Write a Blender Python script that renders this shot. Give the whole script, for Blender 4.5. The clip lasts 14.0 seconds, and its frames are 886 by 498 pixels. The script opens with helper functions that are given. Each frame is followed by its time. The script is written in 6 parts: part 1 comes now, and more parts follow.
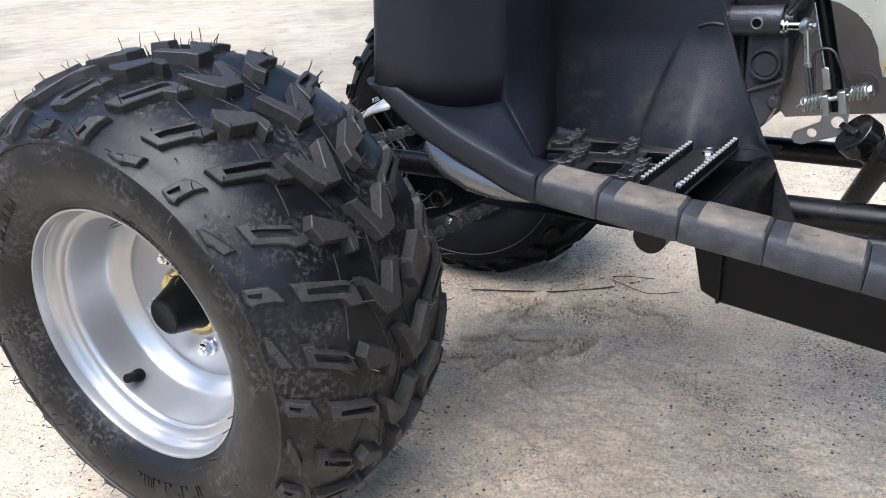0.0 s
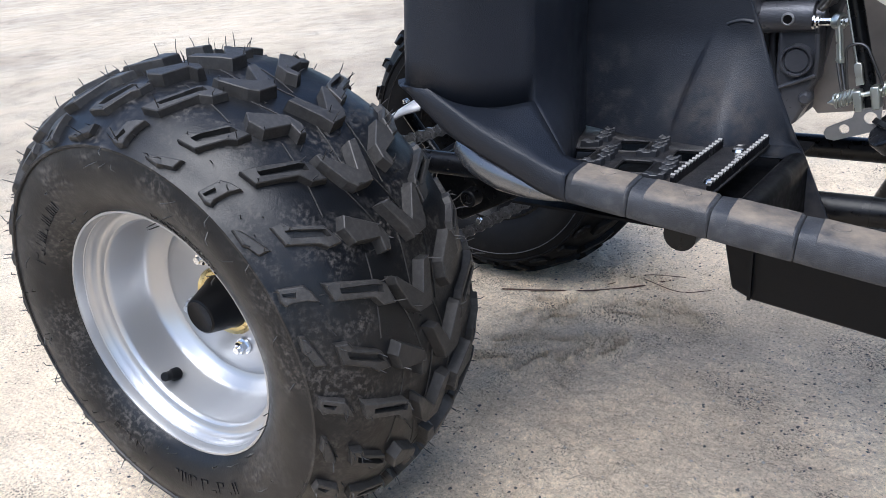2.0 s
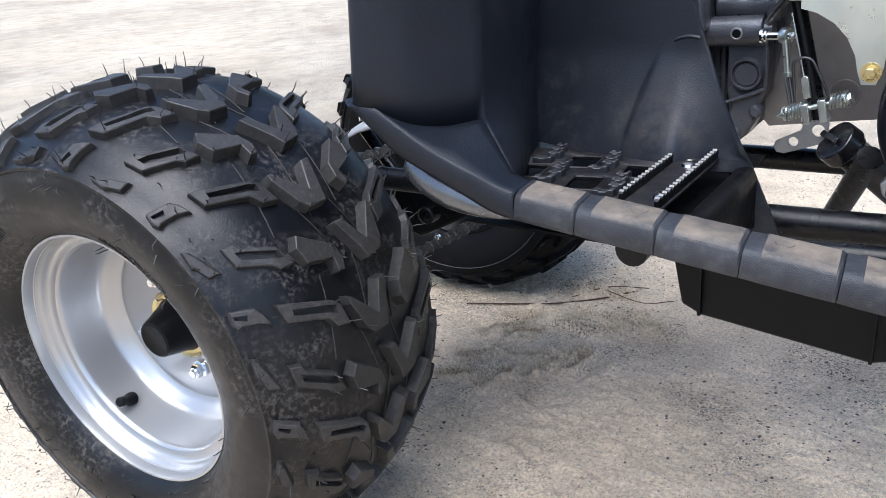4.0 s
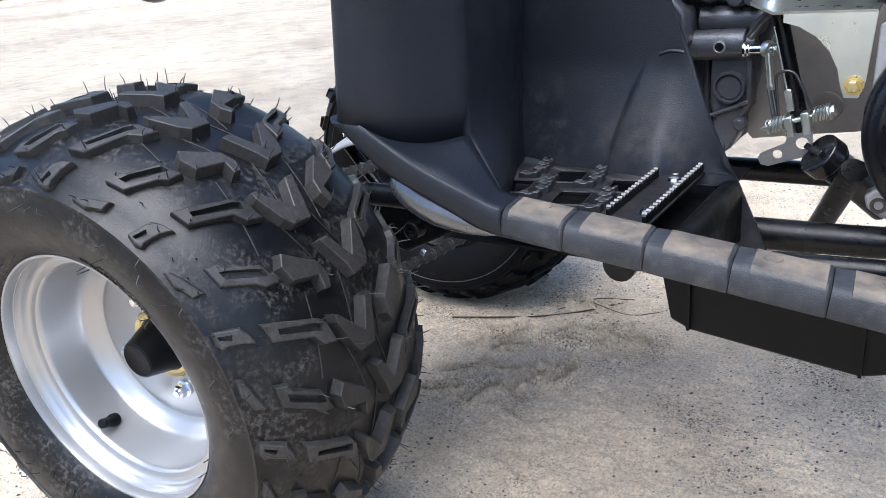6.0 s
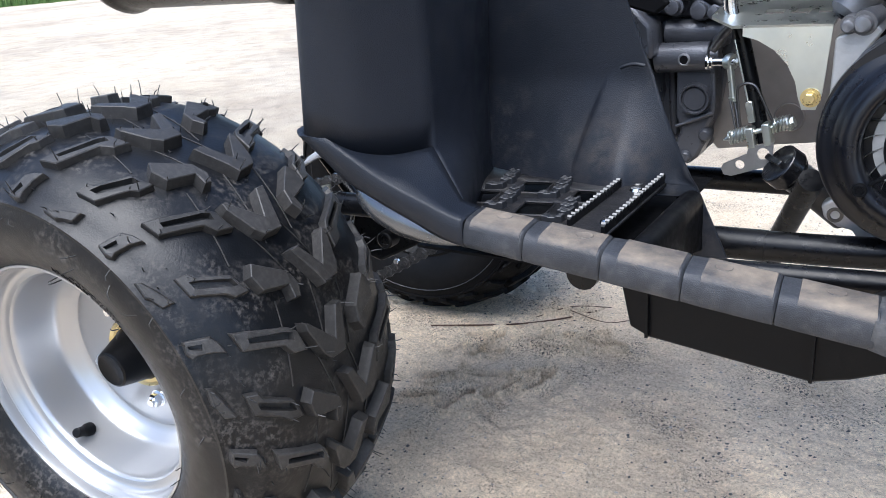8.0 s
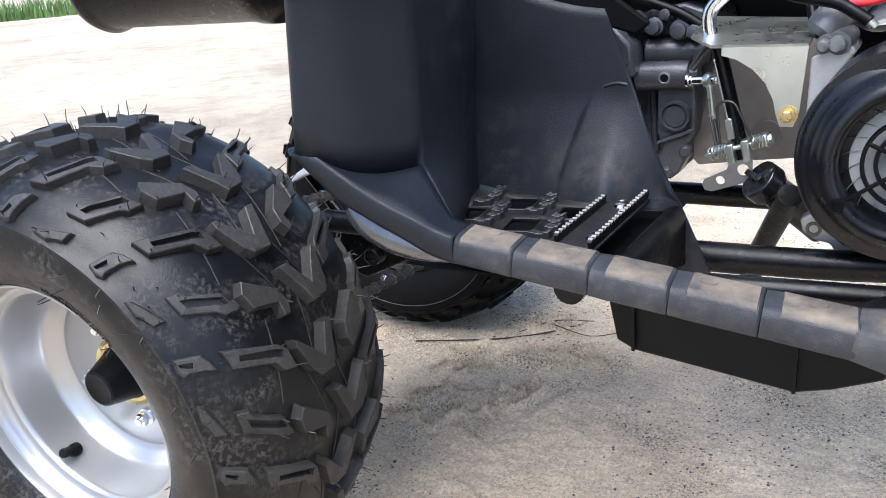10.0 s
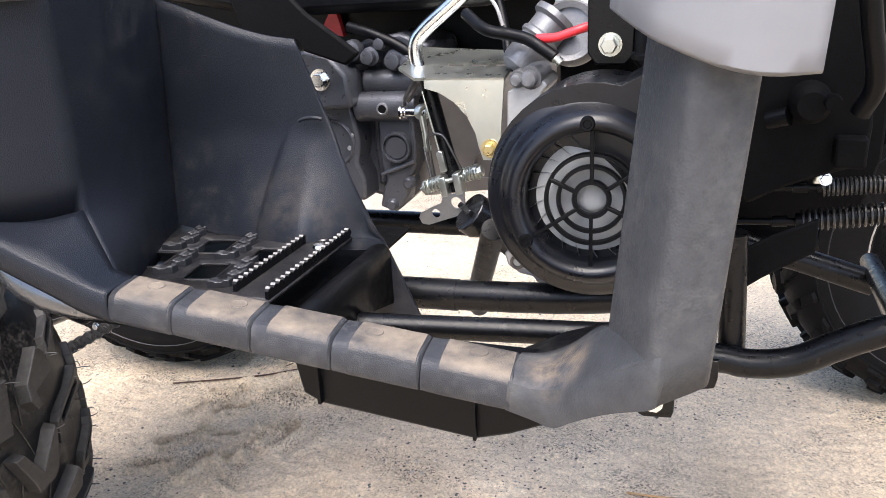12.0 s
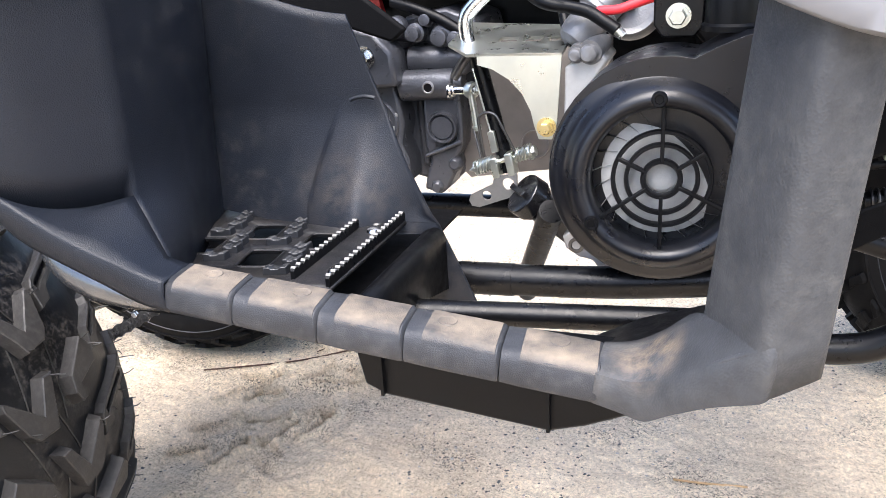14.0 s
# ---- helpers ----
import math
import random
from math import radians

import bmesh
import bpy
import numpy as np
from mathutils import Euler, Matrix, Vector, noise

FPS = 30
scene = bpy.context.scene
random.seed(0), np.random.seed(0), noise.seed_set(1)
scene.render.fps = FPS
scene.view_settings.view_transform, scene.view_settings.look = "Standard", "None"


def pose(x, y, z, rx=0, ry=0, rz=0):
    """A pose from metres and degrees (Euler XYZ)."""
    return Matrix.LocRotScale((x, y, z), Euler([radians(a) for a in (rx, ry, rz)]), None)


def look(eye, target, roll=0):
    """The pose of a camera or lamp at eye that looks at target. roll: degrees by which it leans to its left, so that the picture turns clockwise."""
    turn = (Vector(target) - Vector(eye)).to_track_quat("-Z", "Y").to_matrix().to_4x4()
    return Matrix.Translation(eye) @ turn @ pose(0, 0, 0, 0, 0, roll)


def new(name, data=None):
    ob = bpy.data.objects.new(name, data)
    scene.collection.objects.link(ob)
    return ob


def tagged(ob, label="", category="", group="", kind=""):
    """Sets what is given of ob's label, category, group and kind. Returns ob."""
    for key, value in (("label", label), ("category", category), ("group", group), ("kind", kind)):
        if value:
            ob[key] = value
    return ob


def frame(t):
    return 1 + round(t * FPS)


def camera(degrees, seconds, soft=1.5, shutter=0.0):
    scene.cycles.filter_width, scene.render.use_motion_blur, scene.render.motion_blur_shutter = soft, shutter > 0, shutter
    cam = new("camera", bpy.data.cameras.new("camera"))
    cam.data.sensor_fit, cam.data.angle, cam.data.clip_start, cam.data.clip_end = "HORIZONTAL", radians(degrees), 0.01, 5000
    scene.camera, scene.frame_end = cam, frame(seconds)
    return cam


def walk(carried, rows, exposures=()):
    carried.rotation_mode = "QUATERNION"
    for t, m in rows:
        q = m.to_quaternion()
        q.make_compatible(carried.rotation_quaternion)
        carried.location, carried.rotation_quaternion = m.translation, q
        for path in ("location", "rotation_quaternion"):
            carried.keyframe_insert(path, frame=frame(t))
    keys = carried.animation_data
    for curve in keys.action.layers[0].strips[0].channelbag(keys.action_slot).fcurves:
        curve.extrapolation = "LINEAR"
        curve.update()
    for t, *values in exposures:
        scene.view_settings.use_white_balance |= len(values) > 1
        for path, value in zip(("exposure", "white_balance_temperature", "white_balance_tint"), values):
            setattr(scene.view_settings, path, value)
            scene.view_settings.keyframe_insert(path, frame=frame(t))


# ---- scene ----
cam = camera(56.4, 14.0, soft=0.65)
PATH = [
    (0, (0.079, -0.041, 0.699), (-1.005, 1.452, -0.071), -3.8),
    (0.5, (0.074, -0.04, 0.697), (-1.027, 1.438, -0.081), -4.2),
    (1, (0.078, -0.046, 0.696), (-1.054, 1.408, -0.082), -4.7),
    (1.5, (0.082, -0.042, 0.702), (-1.062, 1.406, -0.07), -5.1),
    (2, (0.083, -0.048, 0.701), (-1.06, 1.404, -0.063), -5.0),
    (2.5, (0.088, -0.046, 0.701), (-1.043, 1.419, -0.058), -5.0),
    (3, (0.091, -0.038, 0.702), (-1.024, 1.44, -0.055), -5.1),
    (5.5, (0.095, -0.029, 0.705), (-0.981, 1.494, -0.018), -5.4),
    (6, (0.088, -0.027, 0.706), (-0.978, 1.504, -0.015), -5.4),
    (6.5, (0.097, -0.022, 0.705), (-0.953, 1.521, -0.012), -5.3),
    (7, (0.102, -0.022, 0.703), (-0.941, 1.528, -0.011), -5.3),
    (7.5, (0.111, -0.023, 0.707), (-0.934, 1.528, -0.003), -5.3),
    (10, (0.109, -0.038, 0.716), (-0.898, 1.552, 0.04), -5.2),
    (10.5, (0.137, 0.004, 0.731), (-0.737, 1.672, 0.057), -5.8),
    (11, (0.166, 0.035, 0.718), (-0.528, 1.789, 0.052), -4.1),
    (11.5, (0.185, 0.039, 0.714), (-0.444, 1.818, 0.051), -3.0),
    (12, (0.187, 0.052, 0.715), (-0.431, 1.834, 0.049), -2.9),
    (12.5, (0.181, 0.036, 0.691), (-0.426, 1.809, -0.007), -1.6),
    (13, (0.192, 0.053, 0.708), (-0.378, 1.829, -0.015), -2.0),
    (13.5, (0.174, 0.055, 0.708), (-0.382, 1.84, -0.002), -2.8),
    (14, (0.14, 0.065, 0.709), (-0.5, 1.823, 0.004), -3.7),
]
EXPOSURES = [(0, 0.95, 5850, 10), (1.0, 0.86, 5800, 10), (3.2, 0.92, 5700, 9), (5.5, 1.04, 5700, 9), (7.7, 1.10, 5700, 9), (10.5, 1.25, 6000, 10), (11.5, 1.50, 6400, 13), (13.4, 1.66, 6300, 13), (14, 1.86, 6250, 12)]
walk(cam, [(t, look(eye, target, roll)) for t, eye, target, roll in PATH], EXPOSURES)

# ---- daylight: bright hazy sky, soft sun from the near side ----
SUN_EL, SUN_AZ = 64.0, 168.0
world = bpy.data.worlds.new("world")
scene.world = world
world.use_nodes = True
wt = world.node_tree
sky = wt.nodes.new("ShaderNodeTexSky")
sky.sky_type = "NISHITA"
sky.sun_disc = False
sky.sun_elevation, sky.sun_rotation = radians(SUN_EL), radians(SUN_AZ)
sky.dust_density, sky.air_density = 3.0, 1.0
wt.links.new(sky.outputs[0], wt.nodes["Background"].inputs[0])
wt.nodes["Background"].inputs[1].default_value = 0.15
sun_data = bpy.data.lights.new("sun", "SUN")
sun_data.energy, sun_data.angle, sun_data.color = 2.6, radians(52), (1.0, 0.96, 0.90)
sun = new("sun", sun_data)
_el, _az = radians(SUN_EL), radians(SUN_AZ)
sun.matrix_world = look((math.sin(_az) * math.cos(_el) * 30, math.cos(_az) * math.cos(_el) * 30, math.sin(_el) * 30), (0, 0, 0))

# ---- materials ----
def mat(name, base, rough=0.5, metal=0.0, grain=0.0, grain_scale=900.0, stain=None, stain_scale=18.0, stain_lo=0.5, stain_hi=0.72,
        stain_amount=1.0, vary=0.15, vary_scale=40.0, spec=0.5, rough_vary=0.1, detail_bump=0.0, coat=0.0, per_object=0.0, cluster=0.0, cluster_lo=0.47, cells=False, settled=False, spot=None):
    """A surface with fine relief (grain), broad mottling (vary) and patches of dust or wear (stain)."""
    m = bpy.data.materials.new(name)
    m.use_nodes = True
    t = m.node_tree
    n, k = t.nodes, t.links
    b = n["Principled BSDF"]
    b.inputs["Metallic"].default_value = metal
    b.inputs["Specular IOR Level"].default_value = spec
    b.inputs["Coat Weight"].default_value = coat
    co = n.new("ShaderNodeTexCoord").outputs["Object"]

    def tex(scale, detail=6.0, rough_=0.6):
        x = n.new("ShaderNodeTexNoise")
        x.inputs["Scale"].default_value, x.inputs["Detail"].default_value, x.inputs["Roughness"].default_value = scale, detail, rough_
        k.new(co, x.inputs["Vector"])
        return x.outputs["Fac"]

    def ramp(fac, lo, hi, a, c):
        x = n.new("ShaderNodeMapRange")
        x.inputs["From Min"].default_value, x.inputs["From Max"].default_value = lo, hi
        x.inputs["To Min"].default_value, x.inputs["To Max"].default_value = a, c
        k.new(fac, x.inputs["Value"])
        return x.outputs["Result"]

    def mix(fac, a, c, blend="MIX"):
        x = n.new("ShaderNodeMix")
        x.data_type, x.blend_type = "RGBA", blend
        for sock, v in ((x.inputs["Factor"], fac), (x.inputs["A"], a), (x.inputs["B"], c)):
            if hasattr(v, "links"):
                k.new(v, sock)
            else:
                sock.default_value = v if isinstance(v, float) else (*v, 1.0)
        return x.outputs["Result"]

    lo = tuple(c * (1 - vary) for c in base)
    hi = tuple(min(1, c * (1 + vary)) for c in base)
    col = mix(ramp(tex(vary_scale), 0.3, 0.7, 0.0, 1.0), lo, hi)
    r = ramp(tex(vary_scale * 2.3), 0.3, 0.7, max(0.02, rough - rough_vary), min(1, rough + rough_vary))
    if stain:
        f = ramp(tex(stain_scale, 9.0, 0.68), stain_lo, stain_hi, 0.0, stain_amount)
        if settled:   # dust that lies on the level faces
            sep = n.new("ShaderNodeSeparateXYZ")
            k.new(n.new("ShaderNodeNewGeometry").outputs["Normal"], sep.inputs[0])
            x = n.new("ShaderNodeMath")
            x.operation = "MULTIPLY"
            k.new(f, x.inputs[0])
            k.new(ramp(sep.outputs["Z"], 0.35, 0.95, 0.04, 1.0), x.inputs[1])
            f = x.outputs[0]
        if cluster:
            x = n.new("ShaderNodeMath")
            x.operation = "MULTIPLY"
            k.new(f, x.inputs[0])
            k.new(ramp(tex(cluster, 3.0, 0.55), cluster_lo, cluster_lo + 0.17, 0.0, 1.0), x.inputs[1])
            f = x.outputs[0]
        col = mix(f, col, stain)
        x = n.new("ShaderNodeMix")
        k.new(f, x.inputs["Factor"])
        k.new(r, x.inputs["A"])
        x.inputs["B"].default_value = 0.85
        r = x.outputs["Result"]
    if spot:   # one rubbed patch: centre, radius, colour
        x = n.new("ShaderNodeVectorMath")
        x.operation = "DISTANCE"
        x.inputs[1].default_value = spot[0]
        k.new(co, x.inputs[0])
        y = n.new("ShaderNodeMath")
        y.operation = "MULTIPLY"
        k.new(ramp(x.outputs["Value"], spot[1] * 0.3, spot[1], 1.0, 0.0), y.inputs[0])
        k.new(ramp(tex(70.0, 8.0, 0.7), 0.40, 0.66, 0.0, 0.75), y.inputs[1])
        col = mix(y.outputs[0], col, spot[2])
    if per_object:
        oi = n.new("ShaderNodeObjectInfo").outputs["Random"]
        g = ramp(oi, 0.0, 1.0, 1 - per_object, 1 + per_object)
        cc = n.new("ShaderNodeCombineColor")
        for i in range(3):
            k.new(g, cc.inputs[i])
        col = mix(1.0, col, cc.outputs[0], "MULTIPLY")
    k.new(col, b.inputs["Base Color"])
    k.new(r, b.inputs["Roughness"])
    if grain:
        bump = n.new("ShaderNodeBump")
        bump.inputs["Strength"].default_value, bump.inputs["Distance"].default_value = grain, 0.001
        if cells:   # moulded leather grain
            x = n.new("ShaderNodeTexVoronoi")
            x.feature = "SMOOTH_F1"
            x.inputs["Scale"].default_value, x.inputs["Smoothness"].default_value = grain_scale, 0.35
            k.new(co, x.inputs["Vector"])
            k.new(x.outputs["Distance"], bump.inputs["Height"])
        else:
            k.new(tex(grain_scale, 2.0, 0.5), bump.inputs["Height"])
        if detail_bump:
            b2 = n.new("ShaderNodeBump")
            b2.inputs["Strength"].default_value, b2.inputs["Distance"].default_value = detail_bump, 0.003
            k.new(tex(grain_scale / 9, 4.0, 0.6), b2.inputs["Height"])
            k.new(b2.outputs[0], bump.inputs["Normal"])
        k.new(bump.outputs[0], b.inputs["Normal"])
    return m


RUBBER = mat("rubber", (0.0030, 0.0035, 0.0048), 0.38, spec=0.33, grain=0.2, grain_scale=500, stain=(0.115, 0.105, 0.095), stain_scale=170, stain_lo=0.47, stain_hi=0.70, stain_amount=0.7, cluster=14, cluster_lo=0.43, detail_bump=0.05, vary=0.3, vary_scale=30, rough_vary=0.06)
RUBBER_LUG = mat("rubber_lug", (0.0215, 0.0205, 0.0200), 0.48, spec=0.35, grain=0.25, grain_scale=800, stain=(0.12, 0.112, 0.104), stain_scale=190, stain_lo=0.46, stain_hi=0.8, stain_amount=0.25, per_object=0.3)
# duller, darker copy for the far tyres: their shade is put into it
RUBBER_SHADED = mat("rubber_shaded", (0.0032, 0.0034, 0.0042), 0.55, grain=0.2, spec=0.12, stain=(0.04, 0.038, 0.035), stain_scale=60, stain_amount=0.15, cluster=12)
HAIR = mat("rubber_hair", (0.02, 0.02, 0.02), 0.5)
RIM = mat("rim_silver", (0.42, 0.425, 0.435), 0.31, metal=0.72, vary=0.0, rough_vary=0.0, coat=0.2)
PLASTIC = mat("black_plastic", (0.0090, 0.0110, 0.0160), 0.42, grain=0.28, grain_scale=1150, cells=True, spec=0.26, vary=0.15, vary_scale=14, stain=(0.10, 0.093, 0.085), stain_scale=50, stain_lo=0.48, stain_hi=0.85, stain_amount=0.4, cluster=7)
WALL_PLASTIC = mat("scuffed_black_plastic", (0.0090, 0.0110, 0.0160), 0.42, grain=0.22, grain_scale=1150, cells=True, spec=0.26, vary=0.15, vary_scale=14, stain=(0.10, 0.09, 0.08), stain_scale=60, stain_lo=0.48, stain_hi=0.85, stain_amount=0.4, cluster=9, cluster_lo=0.46, spot=((-0.165, 0.692, 0.503), 0.055, (0.055, 0.047, 0.041)))
PLASTIC_SMOOTH = mat("black_plastic_smooth", (0.0026, 0.0028, 0.0036), 0.38, spec=0.15, grain=0.15, grain_scale=500, vary=0.15)
PLASTIC_WORN = mat("grey_worn_plastic", (0.044, 0.046, 0.050), 0.5, grain=0.24, grain_scale=680, cells=True, spec=0.3, vary=0.15, vary_scale=130, stain=(0.12, 0.118, 0.112), stain_scale=140, stain_lo=0.40, stain_hi=0.75, stain_amount=0.55, cluster=18, cluster_lo=0.42)
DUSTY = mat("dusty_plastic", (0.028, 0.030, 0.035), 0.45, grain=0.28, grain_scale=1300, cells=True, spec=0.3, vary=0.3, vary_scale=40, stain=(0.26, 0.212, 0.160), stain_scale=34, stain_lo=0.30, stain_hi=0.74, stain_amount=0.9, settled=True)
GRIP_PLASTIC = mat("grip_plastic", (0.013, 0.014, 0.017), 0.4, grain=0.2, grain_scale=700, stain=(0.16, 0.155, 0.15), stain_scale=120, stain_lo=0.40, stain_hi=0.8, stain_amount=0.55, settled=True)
CHAIN_STEEL = mat("oily_chain_steel", (0.13, 0.13, 0.135), 0.32, metal=0.8, vary=0.4, vary_scale=200)
FENDER_GREY = mat("fender_grey_paint", (0.165, 0.166, 0.175), 0.35, vary=0.08, vary_scale=12)
BLACK_STEEL = mat("black_painted_steel", (0.0028, 0.0030, 0.0038), 0.32, spec=0.24, vary=0.2, vary_scale=60, grain=0.08, grain_scale=300, stain=(0.08, 0.07, 0.06), stain_scale=70, stain_lo=0.55, stain_hi=0.8, stain_amount=0.12, cluster=20)
ZINC = mat("zinc_plated_steel", (0.60, 0.62, 0.575), 0.32, metal=0.95, vary=0.08, vary_scale=25, rough_vary=0.08)
ZINC_DULL = mat("dull_steel", (0.10, 0.098, 0.096), 0.36, metal=0.85, vary=0.1)
PLATE = mat("side_plate_steel", (0.19, 0.175, 0.165), 0.45, metal=0.15, vary=0.12, grain=0.15, grain_scale=300)
WORN_EDGE = mat("worn_pale_edge", (0.20, 0.195, 0.185), 0.6, vary=0.25, vary_scale=120)
CHROME = mat("bright_steel", (0.78, 0.79, 0.8), 0.18, metal=1.0, vary=0.05)
GOLD = mat("yellow_zinc", (0.72, 0.58, 0.28), 0.3, metal=0.95, vary=0.1)
CAST = mat("cast_aluminium_grey", (0.064, 0.067, 0.078), 0.34, metal=0.4, grain=0.35, grain_scale=500, vary=0.15, detail_bump=0.1)
CAST_MID = mat("cast_aluminium_mid", (0.17, 0.172, 0.18), 0.42, metal=0.5, grain=0.3, grain_scale=450, vary=0.15)
CAM_STEEL = mat("grey_flat_steel", (0.26, 0.26, 0.26), 0.42, metal=0.8, vary=0.1, vary_scale=80)
POLISHED = mat("glossy_grey_paint", (0.15, 0.155, 0.165), 0.25, metal=0.85, vary=0.08, rough_vary=0.04)
GUARD = mat("bare_guard_steel", (0.27, 0.27, 0.275), 0.4, metal=0.15, vary=0.1, vary_scale=30)
FAN_PLASTIC = mat("pale_fan_plastic", (0.34, 0.34, 0.335), 0.5, vary=0.15, vary_scale=50, grain=0.2)
SHROUD_PLASTIC = mat("matt_shroud_plastic", (0.0050, 0.0055, 0.0080), 0.33, spec=0.42, grain=0.10, grain_scale=500, vary=0.2, vary_scale=20)
GLOSS_BLACK = mat("gloss_black", (0.006, 0.006, 0.007), 0.22, vary=0.1, stain=(0.10, 0.085, 0.07), stain_scale=35, stain_lo=0.66, stain_hi=0.85, stain_amount=0.5)
CAST_BRIGHT = mat("cast_aluminium", (0.42, 0.42, 0.42), 0.48, metal=0.6, grain=0.3, grain_scale=400, vary=0.15)
SILL_PLASTIC = mat("worn_sill_plastic", (0.031, 0.033, 0.038), 0.45, grain=0.28, grain_scale=1300, cells=True, spec=0.30, vary=0.3, vary_scale=40, stain=(0.12, 0.11, 0.10), stain_scale=80, stain_lo=0.5, stain_hi=0.8, stain_amount=0.5, cluster=16)
FLOOR_PLASTIC = mat("floor_plastic", (0.0105, 0.0107, 0.0125), 0.42, grain=0.25, grain_scale=950, cells=True, spec=0.28, vary=0.3, vary_scale=40, stain=(0.13, 0.11, 0.09), stain_scale=50, stain_lo=0.45, stain_hi=0.85, stain_amount=0.25)
FOOT_PLASTIC = mat("worn_foot_plastic", (0.044, 0.046, 0.050), 0.48, grain=0.24, grain_scale=680, cells=True, spec=0.3, vary=0.3, vary_scale=45, stain=(0.20, 0.185, 0.16), stain_scale=60, stain_lo=0.42, stain_hi=0.70, stain_amount=0.6, cluster=10, spot=((0.105, 0.490, 0.4830), 0.027, (0.24, 0.180, 0.122)))
# blacker plastic: the deep shade on the front parts is put into it
MATT_BLACK = mat("matt_black_plastic", (0.002, 0.002, 0.0025), 0.7, grain=0.2, vary=0.1, spec=0.1)
RED = mat("red_cable", (0.7, 0.03, 0.04), 0.4)
DARK_STONE = mat("dark_grit", (0.075, 0.073, 0.072), 0.85, vary=0.4, vary_scale=80)
GROUND_STONE = mat("pebble", (0.34, 0.31, 0.275), 0.9, vary=0.4, vary_scale=60)
TWIG = mat("dry_twig", (0.075, 0.040, 0.026), 0.8, vary=0.3, vary_scale=200)
STRAW = mat("dry_straw", (0.40, 0.25, 0.12), 0.7, vary=0.2, vary_scale=200)
GRASS = mat("grass", (0.10, 0.18, 0.05), 0.6, vary=0.4, vary_scale=3)


def ground_material():
    m = bpy.data.materials.new("sandy_ground")
    m.use_nodes = True
    t = m.node_tree
    n, k = t.nodes, t.links
    b = n["Principled BSDF"]
    b.inputs["Specular IOR Level"].default_value = 0.2
    co = n.new("ShaderNodeTexCoord").outputs["Object"]

    def tex(scale, detail=8.0, rough_=0.65, kind="ShaderNodeTexNoise"):
        x = n.new(kind)
        x.inputs["Scale"].default_value = scale
        if kind == "ShaderNodeTexNoise":
            x.inputs["Detail"].default_value, x.inputs["Roughness"].default_value = detail, rough_
        k.new(co, x.inputs["Vector"])
        return x

    def ramp(fac, stops):
        x = n.new("ShaderNodeValToRGB")
        e = x.color_ramp.elements
        while len(e) < len(stops):
            e.new(0.5)
        for i, (p, c) in enumerate(stops):
            e[i].position, e[i].color = p, (*c, 1)
        k.new(fac, x.inputs[0])
        return x.outputs[0]

    def mix(fac, a, c, blend="MIX"):
        x = n.new("ShaderNodeMix")
        x.data_type, x.blend_type = "RGBA", blend
        for sock, v in ((x.inputs["Factor"], fac), (x.inputs["A"], a), (x.inputs["B"], c)):
            if hasattr(v, "links"):
                k.new(v, sock)
            else:
                sock.default_value = v if isinstance(v, float) else (*v, 1.0)
        return x.outputs["Result"]

    broad = ramp(tex(1.7).outputs["Fac"], [(0.32, (0.71, 0.575, 0.415)), (0.5, (0.78, 0.645, 0.480)), (0.7, (0.84, 0.71, 0.545))])
    patch = ramp(tex(7.0, 10.0, 0.7).outputs["Fac"], [(0.33, (0.87, 0.875, 0.88)), (0.5, (1.0, 1.0, 1.0)), (0.68, (1.16, 1.15, 1.12))])
    fine = ramp(tex(190.0, 7.0, 0.85).outputs["Fac"], [(0.34, (0.24, 0.225, 0.21)), (0.42, (0.88, 0.86, 0.85)), (0.52, (1.12, 1.12, 1.10)), (0.66, (1.6, 1.59, 1.57))])
    # dark grey grit lies in loose drifts
    drift = ramp(tex(5.5, 6.0, 0.7).outputs["Fac"], [(0.48, (0.0, 0.0, 0.0)), (0.62, (1.0, 1.0, 1.0))])
    speck = ramp(tex(260.0, 4.0, 0.75).outputs["Fac"], [(0.42, (1.0, 1.0, 1.0)), (0.48, (0.0, 0.0, 0.0))])
    yard = ramp(tex(0.45, 6.0, 0.6).outputs["Fac"], [(0.38, (0.74, 0.73, 0.73)), (0.5, (0.95, 0.95, 0.95)), (0.62, (1.06, 1.05, 1.04))])
    col = mix(1.0, mix(1.0, mix(1.0, broad, yard, "MULTIPLY"), patch, "MULTIPLY"), fine, "MULTIPLY")
    col = mix(mix(1.0, drift, speck, "MULTIPLY"), col, (0.075, 0.07, 0.068))
    # greyer yard further out, its colour dimmed to offset the brighter light there
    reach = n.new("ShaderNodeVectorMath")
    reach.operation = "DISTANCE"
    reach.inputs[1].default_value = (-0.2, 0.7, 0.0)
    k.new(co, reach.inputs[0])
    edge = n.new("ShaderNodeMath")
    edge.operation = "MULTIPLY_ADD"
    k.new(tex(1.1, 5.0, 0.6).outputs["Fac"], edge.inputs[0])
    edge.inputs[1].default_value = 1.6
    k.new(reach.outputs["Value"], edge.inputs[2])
    far_dim = ramp(edge.outputs[0], [(0.0, (0.0, 0.0, 0.0)), (1.0, (1.0, 1.0, 1.0))])
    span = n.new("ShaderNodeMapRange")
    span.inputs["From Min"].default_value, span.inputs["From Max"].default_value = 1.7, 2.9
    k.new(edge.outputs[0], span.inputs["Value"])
    k.new(span.outputs["Result"], far_dim.node.inputs[0])
    col = mix(far_dim, col, mix(1.0, col, (0.57, 0.595, 0.625), "MULTIPLY"))
    k.new(col, b.inputs["Base Color"])
    b.inputs["Roughness"].default_value = 0.9
    bump = n.new("ShaderNodeBump")
